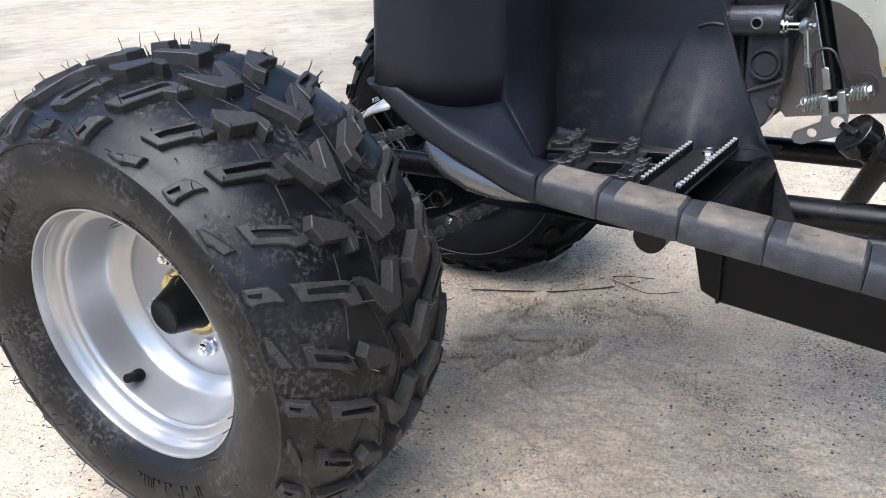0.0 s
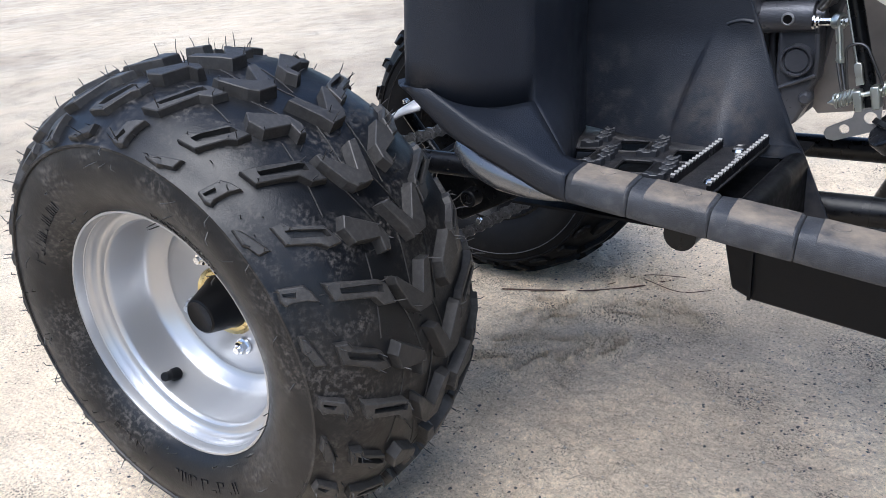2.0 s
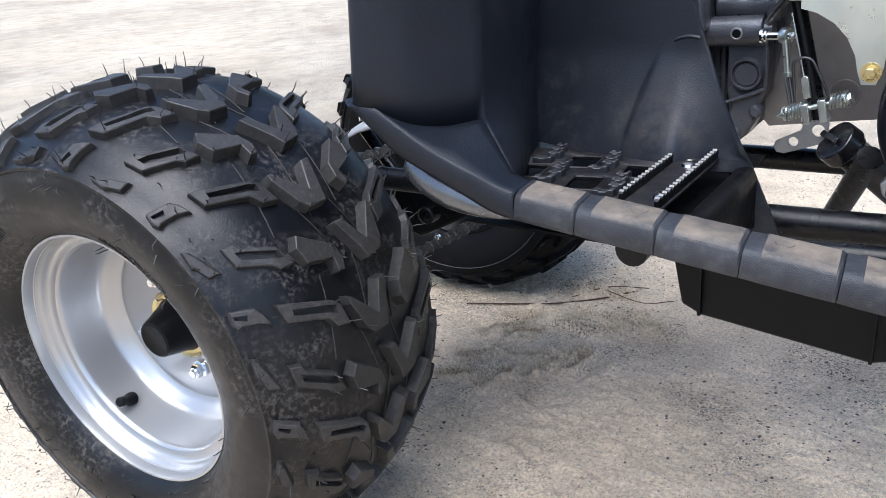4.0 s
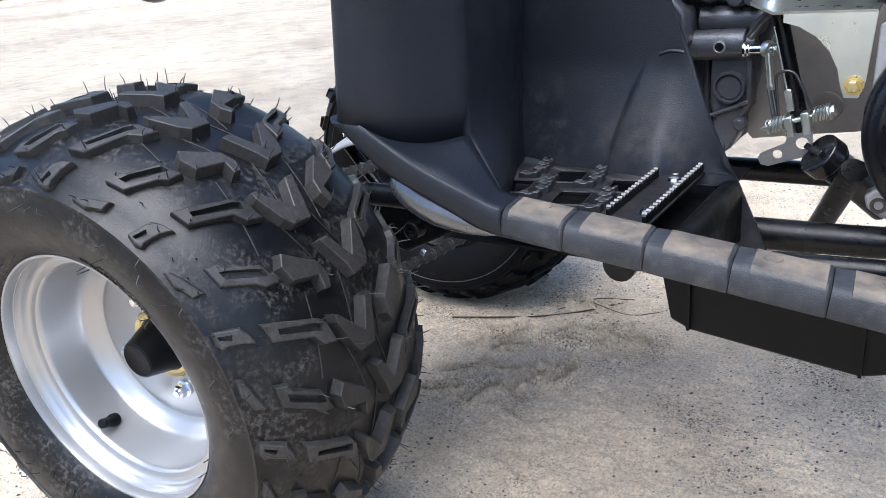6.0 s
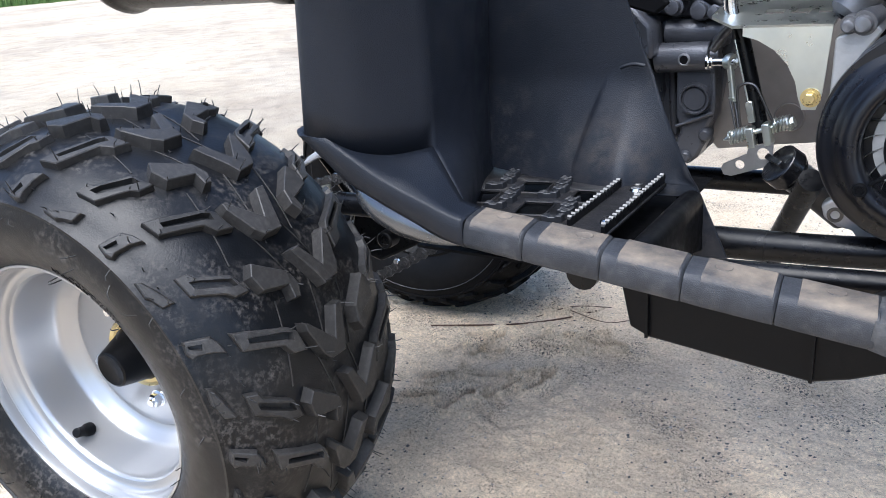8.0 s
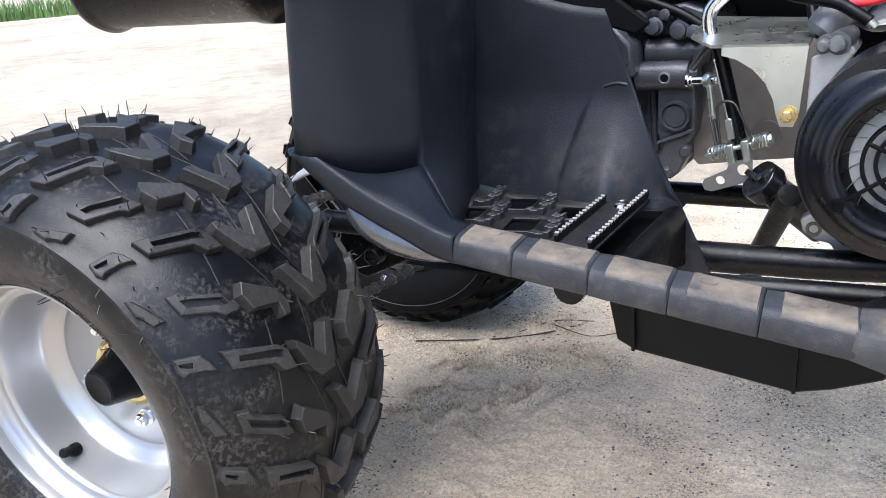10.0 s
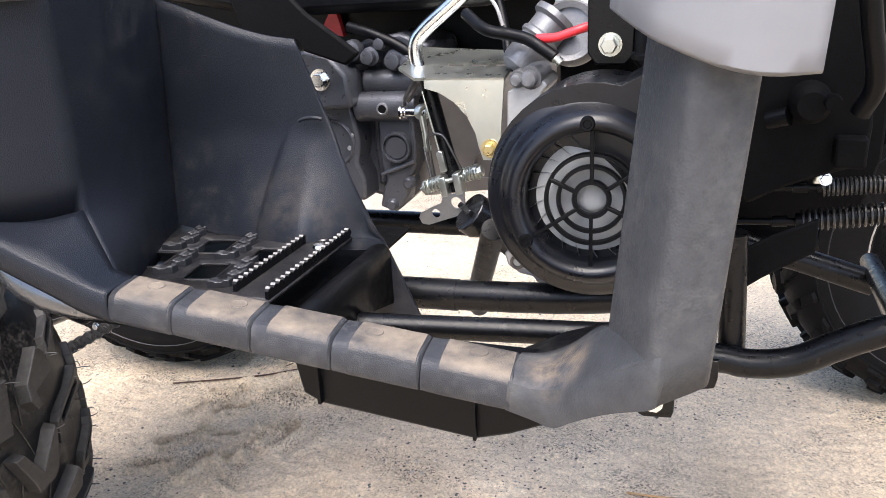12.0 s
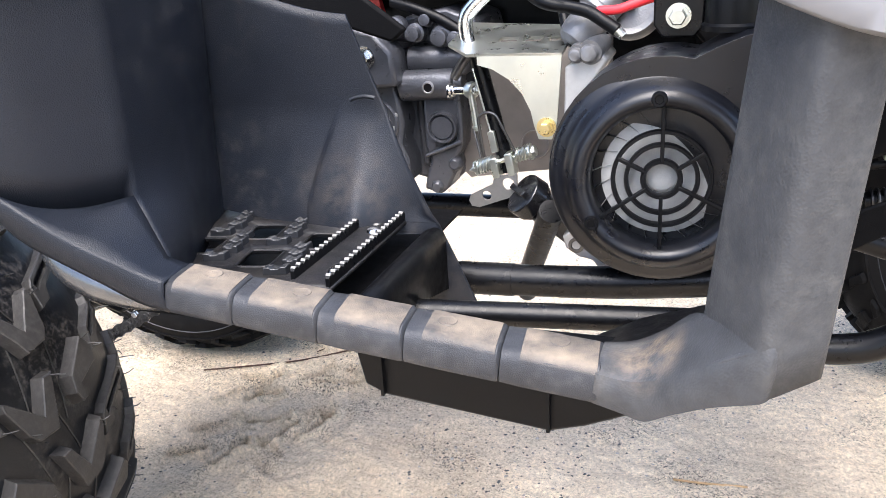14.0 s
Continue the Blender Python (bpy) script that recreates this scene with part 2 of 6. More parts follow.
    bump.inputs["Strength"].default_value, bump.inputs["Distance"].default_value = 1.0, 0.007
    k.new(tex(120.0, 8.0, 0.8).outputs["Fac"], bump.inputs["Height"])
    clods = n.new("ShaderNodeBump")
    clods.inputs["Strength"].default_value, clods.inputs["Distance"].default_value = 0.8, 0.013
    k.new(tex(42.0, 5.0, 0.65).outputs["Fac"], clods.inputs["Height"])
    k.new(clods.outputs[0], bump.inputs["Normal"])
    k.new(bump.outputs[0], b.inputs["Normal"])
    return m


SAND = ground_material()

# ---- building tools ----
BODY = Matrix.Translation((0, 0, 0.4842)) @ Matrix.Rotation(radians(6.25), 4, "Y")   # the sill slopes down to the front
FENDER = Matrix.Translation((0, 0, 0.482)) @ Matrix.Rotation(radians(7.5), 4, "Y")


def finish(name, me, material, parent, label="", smooth=38, thick=0.0, bevel=0.0, matrix=None):
    me.materials.append(material)
    if smooth:
        me.polygons.foreach_set("use_smooth", [True] * len(me.polygons))
        me.set_sharp_from_angle(angle=radians(smooth))
    ob = new(name, me)
    if parent:
        ob.parent = parent
    if matrix is not None:
        ob.matrix_basis = matrix
    if label:
        ob["label"] = label
    if thick:
        s = ob.modifiers.new("thickness", "SOLIDIFY")
        s.thickness, s.offset = thick, 0
    if bevel:
        s = ob.modifiers.new("edge", "BEVEL")
        s.width, s.segments, s.limit_method, s.angle_limit = bevel, 2, "ANGLE", radians(35)
    return ob


def part(name, bm, material, parent, label="", at=None, recalc=True, **kw):
    """Links a bmesh as one mesh object under a thing or a part; at: a matrix for its points."""
    if at is not None:
        bm.transform(at)
    if recalc:
        bmesh.ops.recalc_face_normals(bm, faces=bm.faces)
    me = bpy.data.meshes.new(name)
    bm.to_mesh(me)
    bm.free()
    return finish(name, me, material, parent, label, **kw)


def empty(name, parent=None, matrix=None, label=""):
    ob = new(name)
    ob.empty_display_size = 0.05
    if parent:
        ob.parent = parent
    if matrix is not None:
        ob.matrix_basis = matrix
    if label:
        ob["label"] = label
    return ob


def smooth_line(pts, steps=6):
    """A Catmull-Rom line through the points."""
    p = [Vector(q) for q in pts]
    p = [2 * p[0] - p[1]] + p + [2 * p[-1] - p[-2]]
    out = []
    for i in range(1, len(p) - 2):
        a, b, c, d = p[i - 1:i + 3]
        for s in range(steps):
            u = s / steps
            out.append(0.5 * (2 * b + (c - a) * u + (2 * a - 5 * b + 4 * c - d) * u * u + (3 * b - a - 3 * c + d) * u ** 3))
    out.append(p[-2])
    return out


def tube(bm, pts, radius, n=12, steps=0, flat=1.0, cap=True):
    """A round bar along a line; radius: one number or one for each point."""
    line = smooth_line(pts, steps) if steps else [Vector(q) for q in pts]
    rad = radius if hasattr(radius, "__len__") else [radius] * len(line)
    ref = Vector((0, 0, 1))
    rings = []
    for i, q in enumerate(line):
        d = (line[min(i + 1, len(line) - 1)] - line[max(i - 1, 0)]).normalized()
        if abs(d.dot(ref)) > 0.95:
            ref = Vector((1, 0, 0)) if abs(d.x) < 0.9 else Vector((0, 1, 0))
        a = d.cross(ref).normalized()
        b = a.cross(d).normalized()
        ref = b
        rings.append([bm.verts.new(q + rad[i] * (math.cos(2 * math.pi * j / n) * a + flat * math.sin(2 * math.pi * j / n) * b)) for j in range(n)])
    for r, s in zip(rings, rings[1:]):
        for j in range(n):
            bm.faces.new((r[j], r[(j + 1) % n], s[(j + 1) % n], s[j]))
    if cap:
        bm.faces.new(rings[0])
        bm.faces.new(rings[-1])
    return bm


def lathe(bm, profile, n=64, axis="y", matrix=None, start=0.0, end=2 * math.pi, close=True):
    """Turns a profile of (radius, height) round an axis."""
    full = abs(end - start - 2 * math.pi) < 1e-6
    count = n if full else n + 1
    rings = []
    for i in range(count):
        a = start + (end - start) * i / n
        c, s = math.cos(a), math.sin(a)
        ring = []
        for r, h in profile:
            v = Vector((r * c, h, r * s)) if axis == "y" else Vector((r * c, r * s, h))
            ring.append(bm.verts.new(matrix @ v if matrix is not None else v))
        rings.append(ring)
    for i in range(n):
        a, b = rings[i], rings[(i + 1) % count]
        for j in range(len(profile) - 1):
            try:
                bm.faces.new((a[j], b[j], b[j + 1], a[j + 1]))
            except ValueError:
                pass
    bmesh.ops.remove_doubles(bm, verts=bm.verts, dist=1e-6)
    return bm


def box(bm, lo, hi, matrix=None):
    vs = [bm.verts.new((x, y, z)) for x in (lo[0], hi[0]) for y in (lo[1], hi[1]) for z in (lo[2], hi[2])]
    for f in ((0, 1, 3, 2), (4, 6, 7, 5), (0, 4, 5, 1), (2, 3, 7, 6), (0, 2, 6, 4), (1, 5, 7, 3)):
        bm.faces.new([vs[i] for i in f])
    if matrix is not None:
        bmesh.ops.transform(bm, matrix=matrix, verts=vs)
    return bm


def prism(bm, outline, y0, y1, matrix=None):
    """A plate: an outline of (x, z) between two depths y."""
    a = [bm.verts.new((x, y0, z)) for x, z in outline]
    b = [bm.verts.new((x, y1, z)) for x, z in outline]
    bm.faces.new(a)
    bm.faces.new(b[::-1])
    for i in range(len(a)):
        j = (i + 1) % len(a)
        bm.faces.new((a[j], a[i], b[i], b[j]))
    if matrix is not None:
        bmesh.ops.transform(bm, matrix=matrix, verts=a + b)
    return bm


def sheet(bm, rows, closed=False):
    """A skin through rows of points, all rows of one length."""
    vs = [[bm.verts.new(p) for p in r] for r in rows]
    for r, s in zip(vs, vs[1:]):
        m = len(r)
        for j in range(m if closed else m - 1):
            bm.faces.new((r[j], r[(j + 1) % m], s[(j + 1) % m], s[j]))
    return bm


def cylinder(bm, a, b, r, n=16, r2=None):
    return tube(bm, [a, b], [r, r if r2 is None else r2], n)


def hexbolt(parent, place, way, r, height, material, name="bolt", washer=0.0, label=""):
    """A hexagon head on a washer."""
    d = Vector(way).normalized()
    p = Vector(place)
    bm = bmesh.new()
    if washer:
        cylinder(bm, p, p + d * 0.0018, washer, 20)
        p = p + d * 0.0018
    cylinder(bm, p, p + d * height * 0.3, r * 1.18, 20)
    tube(bm, [p + d * height * 0.3, p + d * height * 0.9, p + d * height], [r, r, r * 0.86], 6)
    return part(name, bm, material, parent, label, smooth=30)

# ---- ground ----
def spaced(lo, hi, step, far, grow=1.22):
    out = list(np.arange(lo, hi, step))
    d, x = step, hi
    while x < far:
        out.append(x)
        d *= grow
        x += d
    out.append(far)
    d, x = step, lo
    while x > -far:
        d *= grow
        x -= d
        out.insert(0, max(x, -far))
    return out


PRINTS = [(-0.552, 0.919, -0.534, 0.983), (-0.508, 0.983, -0.483, 1.041), (-0.453, 1.019, -0.436, 1.086), (-0.635, 0.987, -0.577, 1.024), (-0.577, 1.024, -0.499, 1.049), (-0.595, 1.115, -0.580, 1.164),
          (-0.651, 1.078, -0.618, 1.113), (-0.638, 1.159, -0.577, 1.185), (-0.528, 1.172, -0.502, 1.216), (-0.498, 1.164, -0.427, 1.180), (-0.467, 1.212, -0.409, 1.260), (-0.432, 1.205, -0.363, 1.207),
          (-0.597, 1.094, -0.558, 1.124), (-0.536, 1.305, -0.471, 1.315), (-0.633, 0.922, -0.589, 0.947), (-0.488, 1.063, -0.442, 1.086)]


def ground_height(x, y):
    near = math.exp(-((x + 0.3) ** 2 + (y - 1.1) ** 2) / 2.5)
    h = 0.010 * (noise.noise((x * 1.6, y * 1.6, 3.0))) + 0.0035 * noise.noise((x * 9, y * 9, 1.0)) + 0.0026 * noise.noise((x * 34, y * 34, 5.0))
    # prints of tread blocks pressed into the sand
    for x0, y0, x1, y1 in PRINTS:
        if abs(x - x0) > 0.12 or abs(y - y0) > 0.12:
            continue
        ux, uy = x1 - x0, y1 - y0
        s = max(0.0, min(1.0, ((x - x0) * ux + (y - y0) * uy) / (ux * ux + uy * uy)))
        wob = 0.009 * noise.noise((x * 30, y * 30, 2.0))
        d = max(0.0, math.hypot(x - x0 - s * ux, y - y0 - s * uy) + wob)
        h -= 0.024 * math.exp(-(d / 0.0048) ** 2) - 0.0120 * math.exp(-((d - 0.0112) / 0.0036) ** 2)
    track = math.exp(-((x + 0.48) / 0.20) ** 2) * math.exp(-((y - 1.02) / 0.22) ** 2)
    bent = y + 0.35 * abs(x + 0.50) + 0.02 * noise.noise((x * 8, y * 8, 9.0))
    ridge = math.sin(bent * 2 * math.pi / 0.034 + 2.2 * noise.noise((x * 7, y * 7, 4.0)))
    h += track * 0.0075 * max(-0.25, ridge) * max(0.0, 0.25 + 1.3 * noise.noise((x * 11, y * 17, 2.0)))
    h += 0.0065 * max(0.0, noise.noise((x * 22, y * 22, 8.0)) - 0.12) * (0.5 + 2.5 * math.exp(-((x + 0.45) / 0.4) ** 2))
    h += 0.0045 * noise.noise((x * 60, y * 60, 6.0))
    return h * near


xs, ys = spaced(-1.05, 0.55, 0.0062, 300.0), spaced(0.35, 1.65, 0.0062, 300.0)
# finer where the tread prints lie
xs = sorted([x for x in xs if not -0.70 < x < -0.34] + list(np.arange(-0.70, -0.34, 0.0030)))
ys = sorted([y for y in ys if not 0.88 < y < 1.34] + list(np.arange(0.88, 1.34, 0.0030)))
verts = [(x, y, ground_height(x, y)) for y in ys for x in xs]
w = len(xs)
faces = [(j * w + i, j * w + i + 1, (j + 1) * w + i + 1, (j + 1) * w + i) for j in range(len(ys) - 1) for i in range(w - 1)]
me = bpy.data.meshes.new("ground")
me.from_pydata(verts, [], faces)
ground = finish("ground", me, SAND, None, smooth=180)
tagged(ground, "pale sandy concrete ground with gravel and tyre ridges", "ground", kind="structure")


def scatter_stones(name, count, lo, hi, seed, label, material=None, drift=(-0.5, 0.25)):
    rnd = random.Random(seed)
    v, f = [], []
    for _ in range(count):
        x = -1.5 + 2.6 * rnd.random()
        y = 0.35 + 1.9 * rnd.random()
        if noise.noise((x * 3, y * 3, 3.0 + seed)) < rnd.uniform(*drift):
            continue
        r = lo + (hi - lo) * rnd.random() ** 4
        z = ground_height(x, y) + r * 0.25
        a = rnd.random() * 6.28
        sx, sy, sz = r * rnd.uniform(0.7, 1.3), r * rnd.uniform(0.7, 1.3), r * rnd.uniform(0.5, 0.8)
        b = len(v)
        for dx, dy, dz in ((1, 0, -0.2), (0.3, 0.95, 0), (-0.8, 0.6, -0.1), (-0.8, -0.6, 0.1), (0.3, -0.95, -0.1), (0.2, 0.1, 1)):
            q = rnd.uniform(0.75, 1.2)
            px, py = dx * sx * q, dy * sy * q
            v.append((x + px * math.cos(a) - py * math.sin(a), y + px * math.sin(a) + py * math.cos(a), z + dz * sz * q))
        for i in range(5):
            f.append((b + i, b + (i + 1) % 5, b + 5))
    m = bpy.data.meshes.new(name)
    m.from_pydata(v, [], f)
    ob = finish(name, m, material or GROUND_STONE, None, smooth=0)
    return tagged(ob, label, "gravel", kind="stuff")


scatter_stones("gravel", 16000, 0.0008, 0.0030, 4, "fine grey and tan gravel strewn over the sand")
scatter_stones("dark_grit", 26000, 0.0008, 0.0030, 11, "dark grey grit lying in loose drifts on sand", DARK_STONE, (-0.15, 0.45))


def twig(pts, r, material, label):
    line = [Vector((x, y, ground_height(x, y) + r * 0.8 + lift)) for x, y, lift in pts]
    b = bmesh.new()
    tube(b, line, r, 7, steps=5)
    ob = part("twig", b, material, None)
    return tagged(ob, label, "twig", "twigs on the ground")


twig([(-0.735, 1.165, 0), (-0.66, 1.20, 0.002), (-0.58, 1.235, 0.003), (-0.51, 1.285, 0.001), (-0.46, 1.335, 0.004)], 0.0015, TWIG, "long thin brown dry twig lying on sand")
twig([(-0.56, 1.27, 0.003), (-0.51, 1.33, 0.005), (-0.44, 1.36, 0.004)], 0.0009, TWIG, "short thin brown dry twig beside a longer one")
twig([(-0.50, 1.30, 0.004), (-0.43, 1.30, 0.003), (-0.38, 1.33, 0.003)], 0.0008, TWIG, "forked thin brown dry twig on sand")
twig([(0.095, 1.045, 0), (0.135, 1.04, 0.001), (0.19, 1.045, 0.001)], 0.0016, STRAW, "pale straw-coloured dry stalk lying on sand")


def grass_verge():
    rnd = random.Random(8)
    v, f = [], []
    for _ in range(5200):
        s = rnd.uniform(-9, 9)
        d = abs(rnd.gauss(0, 0.9))
        x, y = -19.4 + 0.75 * s - 0.62 * d, 12.9 + 0.62 * s + 0.75 * d
        h, a = rnd.uniform(0.15, 0.75) * (0.6 + 0.3 * d), rnd.random() * 3.14
        wd = rnd.uniform(0.01, 0.03)
        lean = rnd.uniform(-0.3, 0.3) * h
        b = len(v)
        c, s2 = math.cos(a) * wd, math.sin(a) * wd
        v += [(x - c, y - s2, -0.01), (x + c, y + s2, -0.01), (x + c * 0.6 + lean * 0.4, y + s2 * 0.6, h * 0.6), (x - c * 0.6 + lean * 0.4, y - s2 * 0.6, h * 0.6), (x + lean, y + lean * 0.4, h)]
        f += [(b, b + 1, b + 2, b + 3), (b + 3, b + 2, b + 4)]
    m = bpy.data.meshes.new("grass_verge")
    m.from_pydata(v, [], f)
    tagged(finish("grass_verge", m, GRASS, None, smooth=0), "green grass verge along the far edge of the yard", "grass", kind="stuff")


grass_verge()


# ---- the vehicle ----
atv = tagged(empty("quad_bike"), "black and grey quad bike parked on sandy ground", "quad bike")

# tyre section: (radius, offset from the middle of the tread)
TYRE = [(0.152, -0.118), (0.158, -0.126), (0.168, -0.133), (0.182, -0.139), (0.198, -0.1428), (0.214, -0.1436), (0.226, -0.1416), (0.2295, -0.1408), (0.2305, -0.1428), (0.2335, -0.1428), (0.2350, -0.1400), (0.2375, -0.1350), (0.245, -0.1275),
        (0.254, -0.1175), (0.264, -0.102), (0.271, -0.082), (0.2755, -0.055), (0.278, -0.025), (0.2785, 0.0)]
TYRE = TYRE + [(r, -q) for r, q in TYRE[-2::-1]]


def tread_point(q, turn, h, k=1.0):
    """A point at height h over the tyre's skin; q across it, turn in radians round it."""
    side = TYRE
    for (r0, q0), (r1, q1) in zip(side, side[1:]):
        if q0 <= q <= q1 and min(r0, r1) > 0.22:
            u = (q - q0) / (q1 - q0 + 1e-9)
            r = r0 + u * (r1 - r0)
            nr, nq = (q1 - q0), -(r1 - r0)
            s = math.hypot(nr, nq)
            r, q = r + h * nr / s, q + h * nq / s
            break
    else:
        r = 0.23
    return Vector((r * math.cos(turn) * k, q, r * math.sin(turn) * k))


def inset(poly, d):
    """A polygon drawn in by d along its corners' bisectors."""
    n = len(poly)
    area = sum(poly[i][0] * poly[(i + 1) % n][1] - poly[(i + 1) % n][0] * poly[i][1] for i in range(n))
    turn = 1 if area > 0 else -1
    out = []
    for i in range(n):
        p, a, b = Vector(poly[i]), Vector(poly[i - 1]), Vector(poly[(i + 1) % n])
        e, f = (p - a).normalized(), (b - p).normalized()
        n1, n2 = Vector((-e.y, e.x)) * turn, Vector((-f.y, f.x)) * turn
        m = n1 + n2
        out.append(tuple(p + m * (d / max(0.45, m.length_squared / 2))) if m.length > 1e-6 else tuple(p))
    return out


def lug(outline, height, hole=None, mirror=False, turn=0.0):
    """A moulded block on the tread: outline and sunk slot of (across, along) in metres; its sides lean in to a worn top edge."""
    sgn = -1 if mirror else 1
    rad = 0.275
    bm = bmesh.new()

    def ring(pts, h):
        return [bm.verts.new(tread_point(sgn * x, turn + y / rad, h)) for x, y in pts]

    def skirt(a, b):
        for i in range(len(a)):
            j = (i + 1) % len(a)
            bm.faces.new((a[i], a[j], b[j], b[i]))

    r0, r1 = ring(outline, -0.004), ring(inset(outline, height * 0.16), height - 0.0009)
    r2 = ring(inset(outline, height * 0.16 + 0.0009), height)
    skirt(r0, r1)
    skirt(r1, r2)
    if hole:
        h1, h2 = ring(hole, height), ring(inset(hole, 0.0008), height * 0.2)
        skirt(h1, h2)
        bm.faces.new(h2)
        edges = []
        for loop in (r2, h1):
            edges += [bm.edges.get((loop[i], loop[(i + 1) % len(loop)])) for i in range(len(loop))]
        bmesh.ops.triangle_fill(bm, use_beauty=True, use_dissolve=False, edges=edges)
    else:
        bm.faces.new(r2)
    bmesh.ops.triangulate(bm, faces=[f for f in bm.faces if len(f.verts) > 4])
    bmesh.ops.recalc_face_normals(bm, faces=bm.faces)
    bm.verts.index_update()
    v, f = [p.co.copy() for p in bm.verts], [tuple(q.index for q in face.verts) for face in bm.faces]
    bm.free()
    return v, f


def arc(poly):
    """(across in metres, round in degrees) to metres along the tread."""
    return [(q, radians(a) * 0.275) for q, a in poly]


# two rows of blocks take turns round the tyre: E and O, each with a shoulder, a side and a centre block
SHOULDER_E = arc([(-0.1385, 14.0), (-0.1400, 9.6), (-0.1365, 8.2), (-0.1335, 5.6), (-0.1240, 5.0), (-0.1290, 9.8), (-0.1325, 13.0)])
SIDE_E = arc([(-0.1178, 9.4), (-0.1160, 4.2), (-0.0930, 0.8), (-0.0875, -0.7), (-0.0715, -1.2), (-0.0798, 3.9), (-0.1027, 7.1), (-0.1055, 8.6)])
SLOT_E = arc([(-0.1095, 6.9), (-0.1088, 5.0), (-0.0850, 1.7), (-0.0800, 1.2), (-0.0815, 2.9), (-0.1020, 5.9)])
CENTRE_E = arc([(-0.0605, 4.0), (-0.0695, 1.3), (-0.0655, -2.6), (-0.0390, -4.2), (-0.0402, -7.0), (-0.0300, -7.5), (-0.0235, -4.8), (-0.0280, -1.3)])
SHOULDER_O = arc([(-0.1370, 11.6), (-0.1395, 8.6), (-0.1355, 6.7), (-0.1315, 7.0), (-0.1220, 6.1), (-0.1130, 4.6), (-0.1150, 7.4), (-0.1180, 9.5)])
HOLE_O = arc([(-0.1345, 10.2), (-0.1352, 9.2), (-0.1270, 7.8), (-0.1250, 9.0)])
SIDE_O = arc([(-0.1075, 8.4), (-0.1050, 3.5), (-0.0700, 0.1), (-0.0635, -2.3), (-0.0460, -3.4), (-0.0500, 1.6), (-0.0560, 3.2), (-0.0940, 6.9)])
SLOT_O = arc([(-0.0972, 5.6), (-0.0978, 4.4), (-0.0640, 1.1), (-0.0575, 0.2), (-0.0560, 1.8), (-0.0620, 2.6)])
CENTRE_O = arc([(-0.0440, 2.7), (-0.0450, 0.4), (-0.0350, -5.8), (-0.0270, -7.8), (-0.0030, -8.2), (0.0020, -5.4), (0.0165, 1.9), (0.0010, 2.0), (-0.0140, -3.4), (-0.0370, 2.0)])
PITCHES = 26
STEP = 2 * math.pi / PITCHES
LUGS = [("shoulder", SHOULDER_E, 0.0065, None, 0), ("side", SIDE_E, 0.0085, SLOT_E, 0), ("centre", CENTRE_E, 0.0135, None, 0),
        ("shoulder", SHOULDER_O, 0.0075, HOLE_O, 1), ("side", SIDE_O, 0.0095, SLOT_O, 1), ("centre", CENTRE_O, 0.0135, None, 1)]


def hairs(seed):
    """Thin rubber mould nubs left on a new tyre, most of them at the corners of the blocks."""
    rnd = random.Random(seed)
    bm = bmesh.new()
    for nm, outline, h, hole, odd in LUGS:
        inner = inset(outline, h * 0.16 + 0.002)
        for mirror in (1, -1):
            for i in range(odd, PITCHES, 2):
                turn0 = STEP * (i + (1 if mirror < 0 else 0))
                for x, y in rnd.sample(inner, 3 if nm == "side" else 2):
                    turn = turn0 + y / 0.275
                    length = rnd.uniform(0.004, 0.013)
                    p, e = tread_point(mirror * x, turn, h - 0.001), tread_point(mirror * x, turn, h + length)
                    side = Vector((rnd.uniform(-1, 1), rnd.uniform(-1, 1), rnd.uniform(-1, 1))) * 0.0045
                    tube(bm, [p, (p + e) / 2 + side * 0.25, e + side], [0.00065, 0.0006, 0.0004], 4)
    for i in range(170):   # on the bare skin between them
        q = rnd.choice((-0.128, -0.112, -0.09, -0.045, -0.015, 0.015, 0.045, 0.1)) + rnd.uniform(-0.003, 0.003)
        turn = rnd.random() * 2 * math.pi
        p, e = tread_point(q, turn, -0.001), tread_point(q, turn, rnd.uniform(0.004, 0.010))
        side = Vector((rnd.uniform(-1, 1), rnd.uniform(-1, 1), rnd.uniform(-1, 1))) * 0.003
        tube(bm, [p, (p + e) / 2 + side * 0.3, e + side], [0.0006, 0.0006, 0.0004], 4)
    for i in range(70):   # on the side wall, lying over
        turn, r = rnd.random() * 2 * math.pi, rnd.choice((0.162, 0.2, 0.217, 0.234))
        q = -0.144 if r > 0.19 else -0.132
        p = Vector((r * math.cos(turn), q, r * math.sin(turn)))
        t2 = turn + rnd.choice((-1, 1)) * rnd.uniform(0.02, 0.05)
        e = Vector(((r - 0.004) * math.cos(t2), q - rnd.uniform(0.003, 0.010), (r - 0.004) * math.sin(t2)))
        tube(bm, [p, (p + e) / 2 + Vector((0, -0.003, 0)), e], [0.0006, 0.0006, 0.0004], 4)
    return bm


